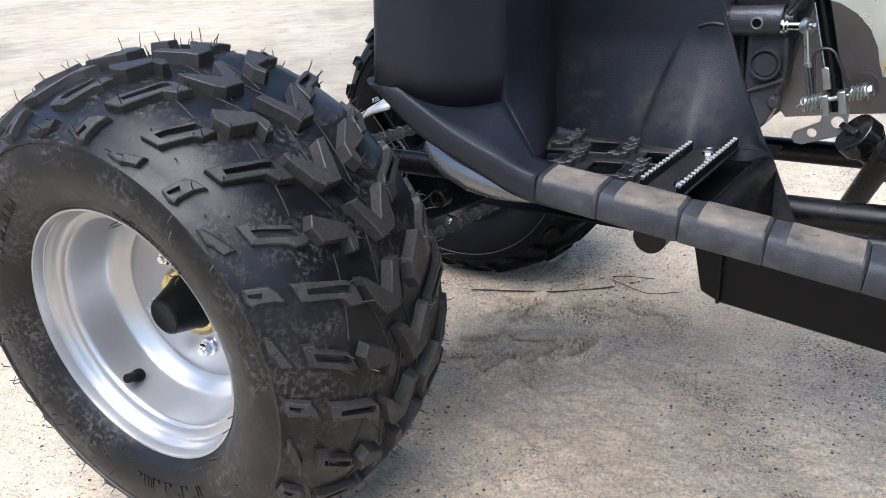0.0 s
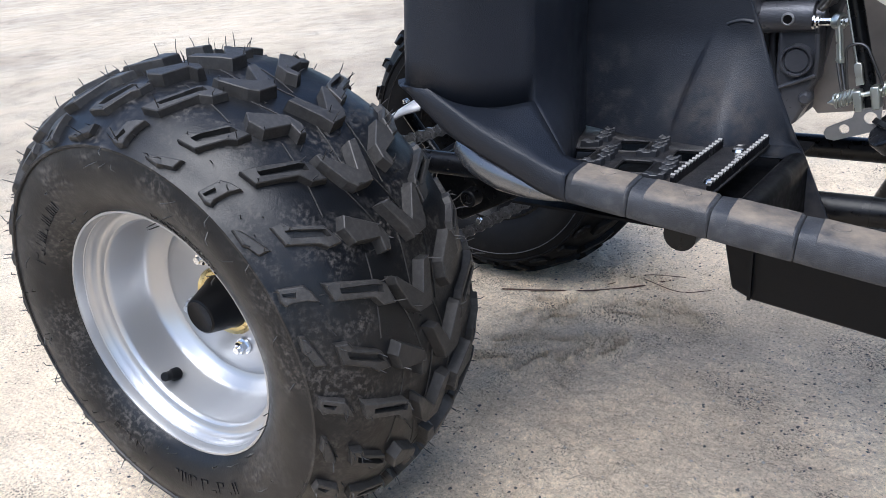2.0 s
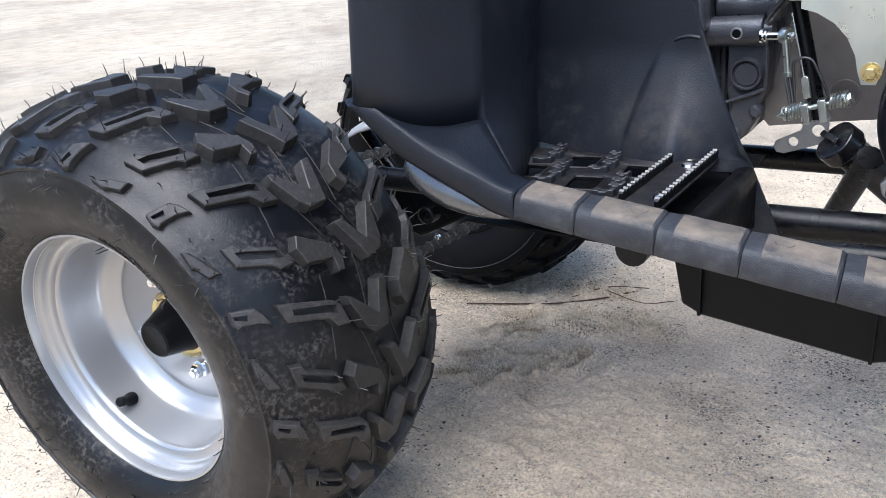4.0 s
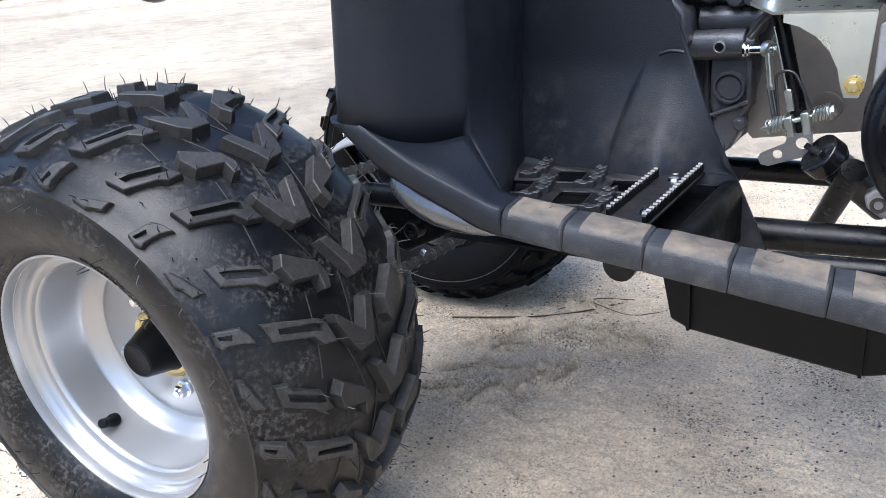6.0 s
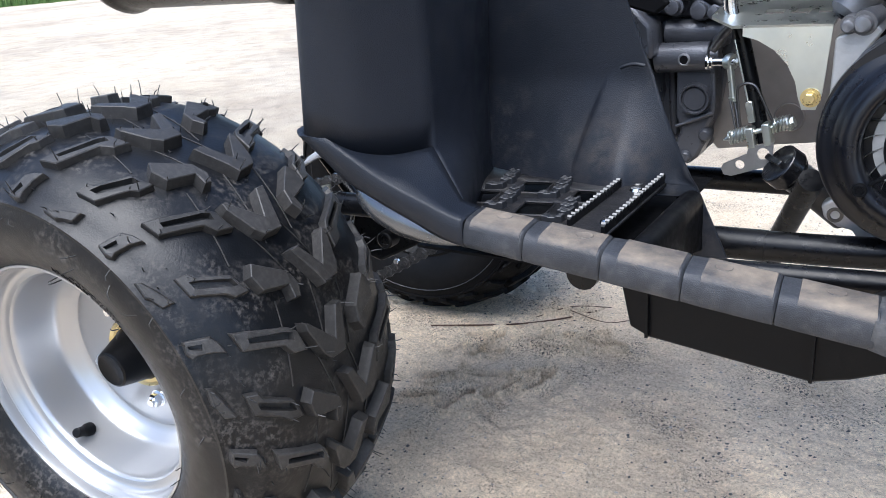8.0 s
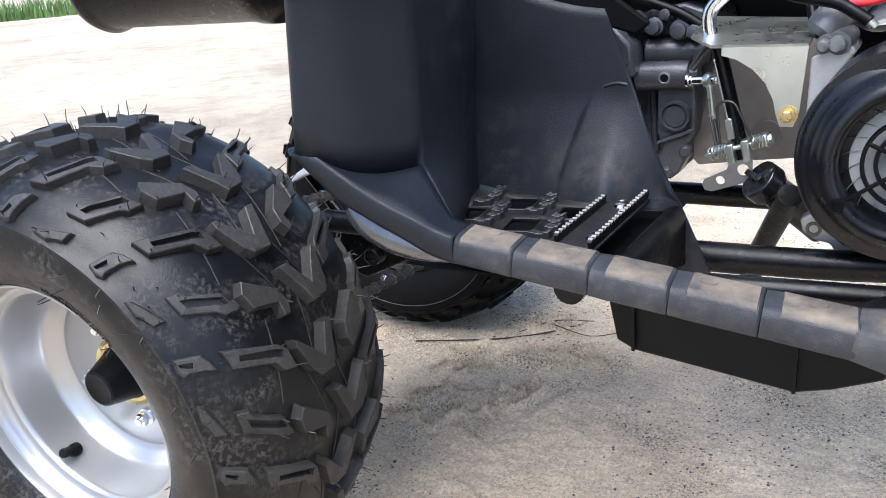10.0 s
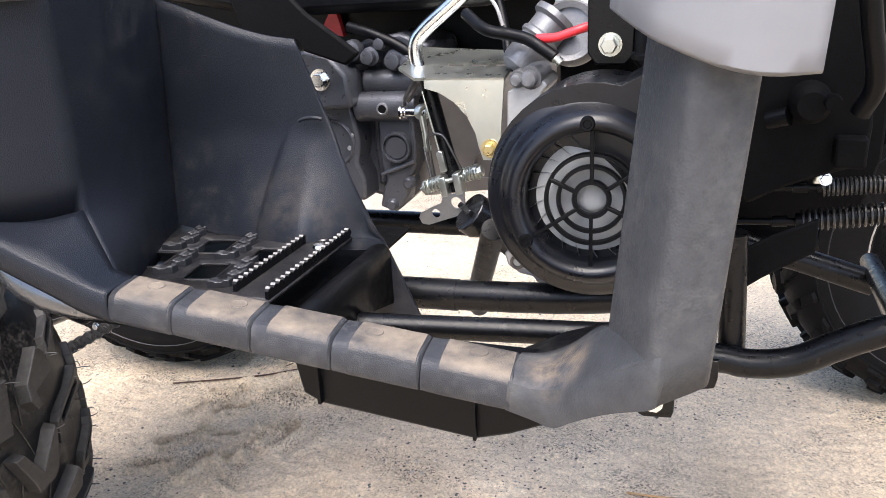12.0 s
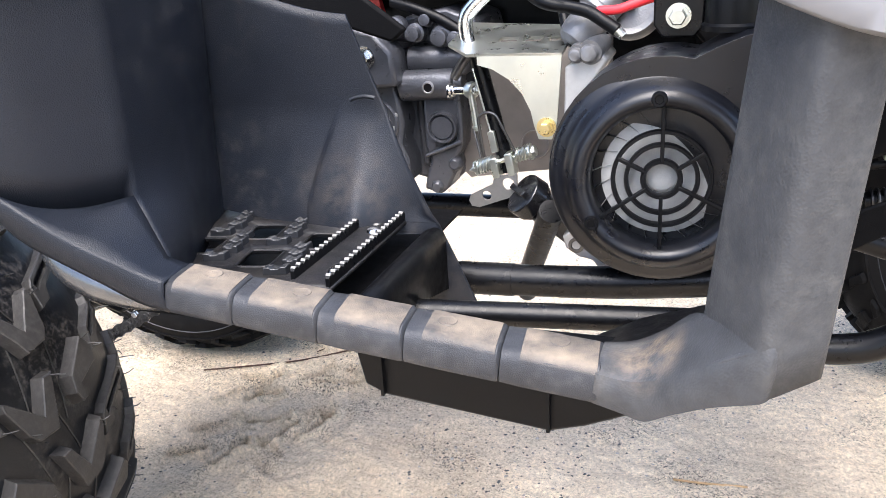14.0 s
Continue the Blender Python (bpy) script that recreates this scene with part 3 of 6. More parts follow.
RIM_PROFILE = [(0.1490, -0.1105), (0.1535, -0.1145), (0.1550, -0.119), (0.1540, -0.1225), (0.1515, -0.1225), (0.1502, -0.118), (0.1498, -0.112), (0.1490, -0.108), (0.1470, -0.105), (0.1452, -0.1015),
               (0.1445, -0.0975), (0.1420, -0.0950), (0.1380, -0.0945), (0.1335, -0.0945), (0.1312, -0.0925), (0.1303, -0.088), (0.1295, -0.080), (0.1270, -0.060), (0.1245, -0.046), (0.1225, -0.0405), (0.1190, -0.0372),
               (0.1120, -0.0300), (0.1060, -0.0245), (0.1035, -0.0240), (0.1010, -0.0262), (0.0970, -0.0280), (0.090, -0.0285), (0.060, -0.0275), (0.034, -0.0275), (0.024, -0.0275)]


def wheel_body(wheel, near):
    bm = lathe(bmesh.new(), TYRE, 128 if near else 72)
    part("tyre", bm, RUBBER if near else RUBBER_SHADED, wheel, "black knobbly rubber tyre" if near else "")
    bm = lathe(bmesh.new(), RIM_PROFILE, 128 if near else 56)
    part("rim", bm, RIM, wheel, "silver-painted steel rim with a deep stepped dish")
    bm = bmesh.new()
    lathe(bm, [(0.02, 0.03), (0.1115, 0.035), (0.113, 0.04), (0.128, 0.075), (0.143, 0.105), (0.153, 0.115), (0.155, 0.12), (0.149, 0.122)], 128 if near else 56)
    # far rims get a black back in place of the shade inside them
    part("rim_back", bm, RIM if near else BLACK_STEEL, wheel)
    if not near:   # thin moulded ring; its pale colour is a painted highlight
        bm = bmesh.new()
        for q in (0.1435,):
            lathe(bm, [(0.2140, q * 0.993), (0.2155, q * 1.012), (0.2168, q * 0.993)], 72)
        part("rubbed_ring", bm, PLASTIC_WORN, wheel)


def rear_wheel(matrix, near, spin=0.0):
    wheel = empty("rear_wheel", atv, matrix, "rear wheel with knobbly tyre on a silver rim")
    wheel_body(wheel, near)
    if near:
        for nm, outline, h, hole, odd in LUGS:
            for mirror in (False, True):
                v, f = lug(outline, h, hole, mirror)
                me = bpy.data.meshes.new("tread_block")
                me.from_pydata(v, [], f)
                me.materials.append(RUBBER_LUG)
                for i in range(odd, PITCHES, 2):
                    ob = new("tread_block", me)
                    ob.parent = wheel
                    ob.matrix_basis = Matrix.Rotation(-(spin + STEP * (i + (1 if mirror else 0))), 4, "Y")
        part("rubber_nub", hairs(5), HAIR, wheel, "fine rubber mould hairs", smooth=0, recalc=False, matrix=Matrix.Rotation(-spin, 4, "Y"))["kind"] = "stuff"
        # fine parting lines of the mould across the tread
        for q, slope in ((-0.012, 1), (-0.030, -1), (0.012, -1), (0.028, 1), (-0.062, 1)):
            bm = bmesh.new()
            tube(bm, [tread_point(q + slope * 0.010 * (k / 5 - 0.5) * 2, 0.30 * (k / 5 - 0.5), 0.0004) for k in range(6)], 0.0008, 5)
            line_mesh = bpy.data.meshes.new("mould_line")
            bm.to_mesh(line_mesh)
            bm.free()
            line_mesh.materials.append(RUBBER_LUG)
            for i in range(PITCHES // 2):
                ob = new("mould_line", line_mesh)
                ob.parent = wheel
                ob.matrix_basis = Matrix.Rotation(-(spin + STEP * (2 * i + 0.7 + 0.3 * slope)), 4, "Y")
        # raised lettering that cannot be read, as low plain bars round the side wall
        rnd = random.Random(3)
        for start, stop, r0, r1, q0 in ((-2.30, -2.00, 0.182, 0.190, -0.1395), (-1.72, -1.10, 0.180, 0.194, -0.1390), (2.15, 2.75, 0.180, 0.192, -0.1390), (0.70, 1.25, 0.1700, 0.1745, -0.1345), (0.72, 1.10, 0.1785, 0.182, -0.1380)):
            bm = bmesh.new()
            a = start
            while a < stop:
                wdt = rnd.uniform(0.10, 0.22) * (r1 - r0) / r0
                ra, rb = (r0, r1) if rnd.random() < 0.55 else ((r0 + r1) / 2 + rnd.choice((-0.4, 0.25)) * (r1 - r0), r1) if rnd.random() < 0.5 else (r0, r0 + 0.3 * (r1 - r0))
                if rb < ra:
                    ra, rb = rb, ra
                if rb - ra < 0.35 * (r1 - r0):
                    wdt *= 3
                slope = 0.26 if r0 < 0.178 else 0.18
                lo = [bm.verts.new((r * math.cos(t), q0 - slope * (r - r0) + 1e-3, r * math.sin(t))) for r, t in ((ra, a), (ra, a + wdt), (rb, a + wdt), (rb, a))]
                hi = [bm.verts.new((v.co.x, v.co.y - 0.0017, v.co.z)) for v in lo]
                bm.faces.new(hi)
                for k in range(4):
                    bm.faces.new((lo[k], lo[(k + 1) % 4], hi[(k + 1) % 4], hi[k]))
                a += wdt + rnd.uniform(0.10, 0.3) * (r1 - r0) / r0 * (2.2 if rnd.random() < 0.3 else 1)
            part("sidewall_marking", bm, RUBBER, wheel, "raised moulded bars on the tyre wall", smooth=0)
        # hub: gold ring, black rubber cone, wheel nuts, valve
        part("hub_flange", lathe(bmesh.new(), [(0.0, -0.028), (0.030, -0.030), (0.0395, -0.030), (0.0425, -0.033), (0.0445, -0.030), (0.0445, -0.0265)], 48), GOLD, wheel, "yellow zinc hub flange")
        part("hub_cap", lathe(bmesh.new(), [(0.0345, -0.0285), (0.0345, -0.0320), (0.0325, -0.0345), (0.0285, -0.049), (0.0235, -0.0655), (0.0222, -0.0690), (0.0195, -0.0705), (0.0180, -0.0695), (0.0, -0.0690)], 40), PLASTIC_SMOOTH, wheel, "black rubber hub cap")
        for a in (1.309, 2.880, 4.450, 6.021):
            c = Vector((0.060 * math.cos(a), -0.0285, -0.060 * math.sin(a)))
            bm = bmesh.new()
            cylinder(bm, c, c + Vector((0, -0.003, 0)), 0.0105, 24)
            tube(bm, [c + Vector((0, -0.003, 0)), c + Vector((0, -0.010, 0)), c + Vector((0, -0.012, 0))], [0.0085, 0.0085, 0.0072], 6)
            cylinder(bm, c + Vector((0, -0.011, 0)), c + Vector((0, -0.016, 0)), 0.0045, 14)
            part("wheel_nut", bm, CHROME, wheel, "bright zinc wheel nut", smooth=30)
        a = radians(232)
        p = Vector((0.1245 * math.cos(a), -0.072, 0.1245 * math.sin(a)))
        d = Vector((-0.55 * math.cos(a), -0.83, -0.55 * math.sin(a))).normalized()
        bm = bmesh.new()
        tube(bm, [p - d * 0.004, p + d * 0.004, p + d * 0.008, p + d * 0.014], [0.0085, 0.0078, 0.0055, 0.0050], 18)
        tube(bm, [p + d * 0.014, p + d * 0.0145, p + d * 0.024, p + d * 0.025], [0.0048, 0.0060, 0.0058, 0.0045], 18)
        part("valve", bm, PLASTIC_SMOOTH, wheel, "black rubber valve with cap", smooth=30)
    else:
        joined_lugs(wheel, spin)
    return wheel


def joined_lugs(wheel, spin=0.0, k=1.0):
    V, F = [], []
    for nm, outline, h, hole, odd in LUGS:
        for mirror in (False, True):
            for i in range(odd, PITCHES, 2):
                v, f = lug(outline, h, None, mirror, spin + STEP * (i + (1 if mirror else 0)))
                b = len(V)
                V += v
                F += [tuple(b + q for q in ff) for ff in f]
    me = bpy.data.meshes.new("tread")
    me.from_pydata(V, [], F)
    finish("tread", me, RUBBER_SHADED, wheel, smooth=0)["kind"] = "stuff"


AXLE = Vector((-0.065, 1.0, 0.047)).normalized()


def wheel_pose(lip_centre, axle, offset=0.1225, flip=False, scale=1.0):
    y = axle.normalized()
    z = (Vector((0, 0, 1)) - y * y.z).normalized()
    x = y.cross(z)
    if flip:
        x, y = -x, -y
    m = Matrix((x, y, z)).transposed().to_4x4()
    m.translation = Vector(lip_centre) + axle.normalized() * offset
    return m @ Matrix.Scale(scale, 4)


rear_wheel(wheel_pose((-0.677, 0.403, 0.281), AXLE), True, spin=radians(30))
rear_wheel(wheel_pose((-0.785, 1.325, 0.284), AXLE, 0.0, True), False)


def front_wheel(matrix):
    wheel = empty("front_wheel", atv, matrix, "front wheel with knobbly tyre on a silver rim")
    wheel_body(wheel, False)
    joined_lugs(wheel)
    for side in (1, -1):
        bm = lathe(bmesh.new(), [(r, side * q) for r, q in ((0.1490, 0.1105), (0.1535, 0.1145), (0.1550, 0.119), (0.1540, 0.1225), (0.1515, 0.1225), (0.1495, 0.116), (0.1450, 0.102), (0.1400, 0.085), (0.1360, 0.050))], 72)
        part("rim_lip", bm, RIM, wheel, "silver rim edge")
    return wheel


front_wheel(wheel_pose((0.545, 1.44, 0.272), Vector((-0.10, 1.0, 0.0)), 0.0, True, 0.95) @ Matrix.Diagonal((1, 0.72, 1, 1)))

# ---- foot well: black moulded plastic between the wheels ----
well = empty("foot_well", atv, label="black textured plastic foot well with a dusty sill")
PLAN = [(-0.338, 0.560), (-0.3535, 0.520), (-0.3555, 0.490), (-0.3515, 0.474), (-0.3425, 0.4645), (-0.3315, 0.4625), (-0.3205, 0.4665), (-0.304, 0.480), (-0.286, 0.506), (-0.268, 0.535)]
PLAN_IN = [(-0.268, 0.535), (-0.2705, 0.560), (-0.277, 0.605), (-0.289, 0.650), (-0.300, 0.686), (-0.310, 0.702)]


def crease_z(x):
    return float(np.interp(x, [-0.335, -0.3205, -0.304, -0.295, -0.282, -0.267], [0.5695, 0.5655, 0.5535, 0.5485, 0.5457, 0.5465]))


# one skin from the rounded outer corner to the back of the well; it flares out at its foot to meet the sill
rows = []
fine = [(p.x, p.y) for p in smooth_line([(x, y, 0) for x, y in PLAN], 4)]
inner_fine = [(p.x, p.y) for p in smooth_line([(x, y, 0) for x, y in PLAN_IN], 4)]


def well_lean(x, z):
    return float(np.interp(x, [-0.335, -0.270], [0.100, 0.025])) * (z - 0.5465)


bm = bmesh.new()
for s in range(11):
    u = s / 10
    row = []
    for x, y in fine:
        z = crease_z(x) + u * (0.80 - crease_z(x))
        row.append((x + well_lean(x, z), y, z))
    rows.append(row)
sheet(bm, rows)
rows = []
for z in [0.476 + 0.0705 * s / 6 for s in range(6)] + [0.5465 + 0.2535 * s / 10 for s in range(11)]:
    row = []
    for x, y in inner_fine:
        k = max(0.0, min(1.0, (0.5465 - z) / 0.035)) * max(0.0, 1 - (y - 0.535) / 0.12) ** 1.5
        row.append((x + 0.0415 * k + well_lean(x, max(z, 0.5465)), y - 0.027 * k, z))
    rows.append(row)
sheet(bm, rows)
bmesh.ops.remove_doubles(bm, verts=bm.verts, dist=4e-4)
part("rear_panel", bm, PLASTIC, well, thick=0.0035, smooth=60)
bm = bmesh.new()
tube(bm, [(-0.2678 + well_lean(-0.268, z), 0.5345, z) for z in (0.5475, 0.56, 0.58, 0.600)], [0.0008, 0.0006, 0.0005, 0.0002], 6)
part("mould_seam", bm, PLASTIC_WORN, well)

# flared facet under the crease and the band along its edge
UPPER = smooth_line([(-0.353, 0.476, 0.5700), (-0.343, 0.4655, 0.5695), (-0.3205, 0.4660, 0.5655), (-0.304, 0.4795, 0.5535), (-0.286, 0.5055, 0.5462), (-0.268, 0.5350, 0.5465)], 4)
UPPER += [UPPER[-1].lerp(Vector((-0.2265, 0.5085, 0.5115)), k / 8) for k in range(1, 9)] + [Vector((-0.2265, 0.5085, 0.5115)).lerp(Vector((-0.209, 0.5075, 0.5072)), k / 4) for k in range(1, 5)]
LOWER = smooth_line([(-0.3545, 0.474, 0.5700), (-0.3435, 0.4635, 0.5695), (-0.325, 0.4630, 0.5690), (-0.3123, 0.4640, 0.5627), (-0.2825, 0.4680, 0.5423), (-0.2600, 0.4708, 0.5300), (-0.2386, 0.4730, 0.5205), (-0.2211, 0.4765, 0.5115), (-0.207, 0.4785, 0.5068)], 4)
BOTTOM = smooth_line([(-0.359, 0.476, 0.571), (-0.349, 0.4690, 0.5690), (-0.338, 0.4665, 0.5605), (-0.3225, 0.4670, 0.5470), (-0.3072, 0.4690, 0.5325), (-0.2800, 0.4715, 0.5180), (-0.2515, 0.4740, 0.5040), (-0.2290, 0.4760, 0.4925), (-0.207, 0.4780, 0.4862)], 4)
rows = []
for s in range(6):
    u = s / 5
    rows.append([a.lerp(b, u) + Vector((0, 0, -0.0006 * math.sin(u * math.pi))) for a, b in zip(UPPER, LOWER)])
for u, out in ((0.05, 0.0012), (0.4, 0.0022), (0.8, 0.0018), (0.97, 0.0004), (1.0, -0.0025)):
    rows.append([a.lerp(b, u) + Vector((-0.4 * out, -out, 0)) for a, b in zip(LOWER, BOTTOM)])
rows.append([p + Vector((0.002, 0.006, 0.0005)) for p in BOTTOM])
part("flared_edge", sheet(bmesh.new(), rows), PLASTIC, well, thick=0.003, smooth=70)

# sill with five joints
SILL = [(0.486, -0.0210), (0.4785, -0.0202), (0.4765, -0.0165), (0.4775, -0.0065), (0.4788, -0.0028), (0.4815, -0.0008), (0.4855, 0.0), (0.500, 0.0), (0.510, -0.0002), (0.5125, -0.0022), (0.5132, -0.006), (0.514, -0.022)]
JOINTS = [-0.1615, -0.101, -0.043, 0.0175, 0.0772]


def sill_ring(u, sink, corner=0.0):
    ring = []
    for i, (v, w) in enumerate(SILL):
        top = 1.0 if i >= 3 else 0.3
        ring.append((u + 0.10 * (0.5125 - v), v + (sink if i < 7 else 0), w - sink * top))
    return ring


stations = [(-0.211, 0.0)]
for j in JOINTS:
    stations += [(j - 0.0022, 0.0), (j - 0.0012, 0.0008), (j - 0.0006, 0.0042), (j + 0.0006, 0.0045), (j + 0.0014, 0.0009), (j + 0.0105, 0.0006), (j + 0.0125, 0.0002)]
    stations += [(j + d, 0.0) for d in (0.02, 0.035, 0.048) if j + d < 0.077]
stations = [s for s in stations if s[0] < 0.0800]
part("sill", sheet(bmesh.new(), [sill_ring(u, s) for u, s in stations]), SILL_PLASTIC, well, "black plastic sill worn pale on top", at=BODY, thick=0.0025, smooth=40)
for a, b in zip([-0.207] + [j + 0.0115 for j in JOINTS[:4]], [j - 0.0024 for j in JOINTS]):
    n = 12
    bm = bmesh.new()
    ends = [(0.0, 0.0014), (0.012, 0.0)] + [(i / n, 0.0) for i in range(1, n)] + [(0.988, 0.0), (1.0, 0.0014)]
    rows = []
    for v, w, out in ((0.4765, -0.0165, 0.0), (0.4761, -0.0155, 0.4), (0.4764, -0.0070, 1.0), (0.4770, -0.0036, 1.0), (0.4783, -0.0013, 1.0), (0.4808, 0.0006, 1.0), (0.4850, 0.0015, 1.0), (0.498, 0.0016, 1.0), (0.5095, 0.0014, 1.0), (0.5132, -0.0002, 0.6), (0.5152, -0.0050, 0.0)):
        rows.append([(a + (b - a) * f + 0.10 * (0.5125 - v), v + out * (sink if v < 0.481 else 0) + 0.0004 * noise.noise((f * 9, a * 50, w * 90)), w - sink * (1 if v > 0.479 else 0)) for f, sink in ends])
    sheet(bm, rows)
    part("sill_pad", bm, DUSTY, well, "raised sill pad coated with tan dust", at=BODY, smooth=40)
for u, v in ((-0.185, 0.500), (-0.118, 0.4985), (-0.018, 0.4985), (0.052, 0.500)):
    bm = bmesh.new()
    lathe(bm, [(0.0, 0.0011), (0.0042, 0.0011), (0.0050, 0.0012), (0.0058, 0.0014), (0.0066, 0.0006)], 24, axis="z", matrix=Matrix.Translation((u, v, 0.0006)))
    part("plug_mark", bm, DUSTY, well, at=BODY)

# front foot of the sill and the upright column
FRONT_TOP = smooth_line([(0.077, 0.4785, -0.0028), (0.092, 0.477, -0.003), (0.105, 0.474, 0.001), (0.120, 0.4655, 0.0125), (0.136, 0.4552, 0.029), (0.1495, 0.4472, 0.042), (0.1595, 0.4414, 0.051), (0.1638, 0.4446, 0.053)], 4)
FRONT_LOW = smooth_line([(0.077, 0.4785, -0.0202), (0.094, 0.477, -0.0222), (0.107, 0.4735, -0.0222), (0.119, 0.464, -0.0095), (0.136, 0.4535, 0.0060), (0.1495, 0.4462, 0.0155), (0.1595, 0.4412, 0.0220), (0.1638, 0.4444, 0.0245)], 4)
FRONT_IN = smooth_line([(0.077, 0.5125, -0.001), (0.090, 0.5145, 0.001), (0.100, 0.514, 0.006), (0.112, 0.510, 0.017), (0.126, 0.502, 0.034), (0.140, 0.4710, 0.046), (0.1515, 0.4510, 0.053), (0.1620, 0.4440, 0.057)], 4)
rows = [FRONT_IN]
for s in range(1, 6):
    rows.append([a.lerp(b, s / 5) + Vector((0, 0, 0.003 * math.sin(s / 5 * math.pi))) for a, b in zip(FRONT_IN, FRONT_TOP)])
for s in range(1, 6):
    rows.append([a.lerp(b, s / 5) + Vector((0, -0.0015 * math.sin(s / 5 * math.pi), 0)) for a, b in zip(FRONT_TOP, FRONT_LOW)])
rows.append([p + Vector((0, 0.012, -0.002)) for p in FRONT_LOW])
part("front_foot", sheet(bmesh.new(), rows), FOOT_PLASTIC, well, "grey worn plastic foot of the front column", at=BODY, thick=0.003, smooth=34)

# moulded crest running from the foot into the column
bm = bmesh.new()
crest = [p + Vector((0, 0.0004, 0.0)) for p in FRONT_TOP[12:28]]
tube(bm, crest, [0.0004 + 0.0016 * math.sin(math.pi * (0.04 + 0.92 * i / 15)) for i in range(16)], 10)
part("mould_crest", bm, FOOT_PLASTIC, well, at=BODY)

COLUMN = [(0.152, 0.545), (0.142, 0.517), (0.1335, 0.497), (0.1410, 0.4745), (0.1490, 0.4570), (0.1575, 0.4445), (0.1625, 0.4418), (0.1680, 0.4432), (0.1765, 0.4470), (0.1850, 0.4510), (0.1880, 0.4560), (0.189, 0.480), (0.189, 0.530)]
cfine = smooth_line([(x - 0.003, y, 0) for x, y in COLUMN], 3)
rows = []
for s in range(11):
    u = s / 10
    row = []
    for i, p in enumerate(cfine):
        low = 0.0225 + 0.0145 * max(0.0, p.x - 0.160) / 0.028 if p.x > 0.1595 else float(np.interp(p.x, [0.130, 0.1595], [0.010, 0.0225]))
        w = low + (0.255 - low) * u
        row.append((p.x - (0.0075 + 0.6 * max(0.0, p.x - 0.163)) * (w - 0.05), p.y - 0.013 * (w - 0.05), w))
    rows.append(row)
part("front_column", sheet(bmesh.new(), rows), PLASTIC_WORN, well, "grey worn textured plastic column", at=BODY, thick=0.003, smooth=60)

# floor plate with slots
HOLES = [[(x - 0.0115, y - 0.0180), (x - 0.0170, y + 0.0175), (x + 0.0120, y + 0.0220), (x + 0.0160, y - 0.0130)] for x, y in ((-0.2275, 0.6365), (-0.2620, 0.5965), (-0.1995, 0.5800), (-0.1680, 0.6235))]


def rounded(poly, r=0.006, n=4):
    out = []
    m = len(poly)
    for i in range(m):
        p, a, b = Vector((*poly[i], 0)), Vector((*poly[i - 1], 0)), Vector((*poly[(i + 1) % m], 0))
        s, e = p + (a - p).normalized() * r, p + (b - p).normalized() * r
        for k in range(n + 1):
            u = k / n
            out.append((1 - u) ** 2 * s + 2 * u * (1 - u) * p + u * u * e)
    return out


bm = bmesh.new()
edges = []
for loop in [[Vector((x, y, 0)) for x, y in ((-0.312, 0.702), (-0.288, 0.610), (-0.262, 0.545), (-0.240, 0.512), (-0.1185, 0.512), (-0.1175, 0.702))]] + [rounded(h) for h in HOLES]:
    vs = [bm.verts.new((p.x, p.y, 0.4825)) for p in loop]
    edges += [bm.edges.new((vs[i], vs[(i + 1) % len(vs)])) for i in range(len(vs))]
bmesh.ops.triangle_fill(bm, use_beauty=True, use_dissolve=False, edges=edges)
part("floor_plate", bm, FLOOR_PLASTIC, well, "black plastic foot plate with slots", thick=0.003, smooth=30)
for h in HOLES:   # raised lips round the slots
    bm = bmesh.new()
    ring = rounded([(x, y) for x, y in h])
    line = [Vector((p.x, p.y, 0.4842)) for p in ring]
    tube(bm, line + [line[0]], 0.0012, 6, cap=False)
    part("slot_lip", bm, FLOOR_PLASTIC, well)
def grip(name, x, y, wide, deep, top):
    """A moulded block, hollow in the middle of its top edge, leaning with the rows of slots."""
    bm = bmesh.new()
    prism(bm, [(x, 0.4835), (x + wide, 0.4835), (x + wide - 0.0006, top), (x + wide * 0.72, top), (x + wide * 0.64, top - 0.0014), (x + wide * 0.36, top - 0.0014), (x + wide * 0.28, top), (x + 0.0006, top)], y, y + deep)
    for v in bm.verts:
        v.co.y += 0.30 * (v.co.x - x)
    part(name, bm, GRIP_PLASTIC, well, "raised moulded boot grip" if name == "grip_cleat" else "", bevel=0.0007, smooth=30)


for x, y in ((-0.271, 0.621), (-0.2105, 0.609), (-0.243, 0.568), (-0.1795, 0.551)):
    grip("grip_cleat", x, y, 0.0175, 0.008, 0.4900)
    for ahead, back, wide, top in ((0.0060, 0.018, 0.0125, 0.4900), (0.0020, 0.034, 0.0120, 0.4895), (-0.0010, 0.050, 0.0110, 0.4890)):
        grip("grip_step", x + ahead, y + back, wide, 0.0095, top)

# black sheet added under the plate, standing in for the shade below the slots
bm = bmesh.new()
prism(bm, [(-0.290, 0.4560), (-0.1065, 0.4540), (-0.1065, 0.4565), (-0.290, 0.4585)], 0.530, 0.800)
part("under_floor", bm, MATT_BLACK, well)

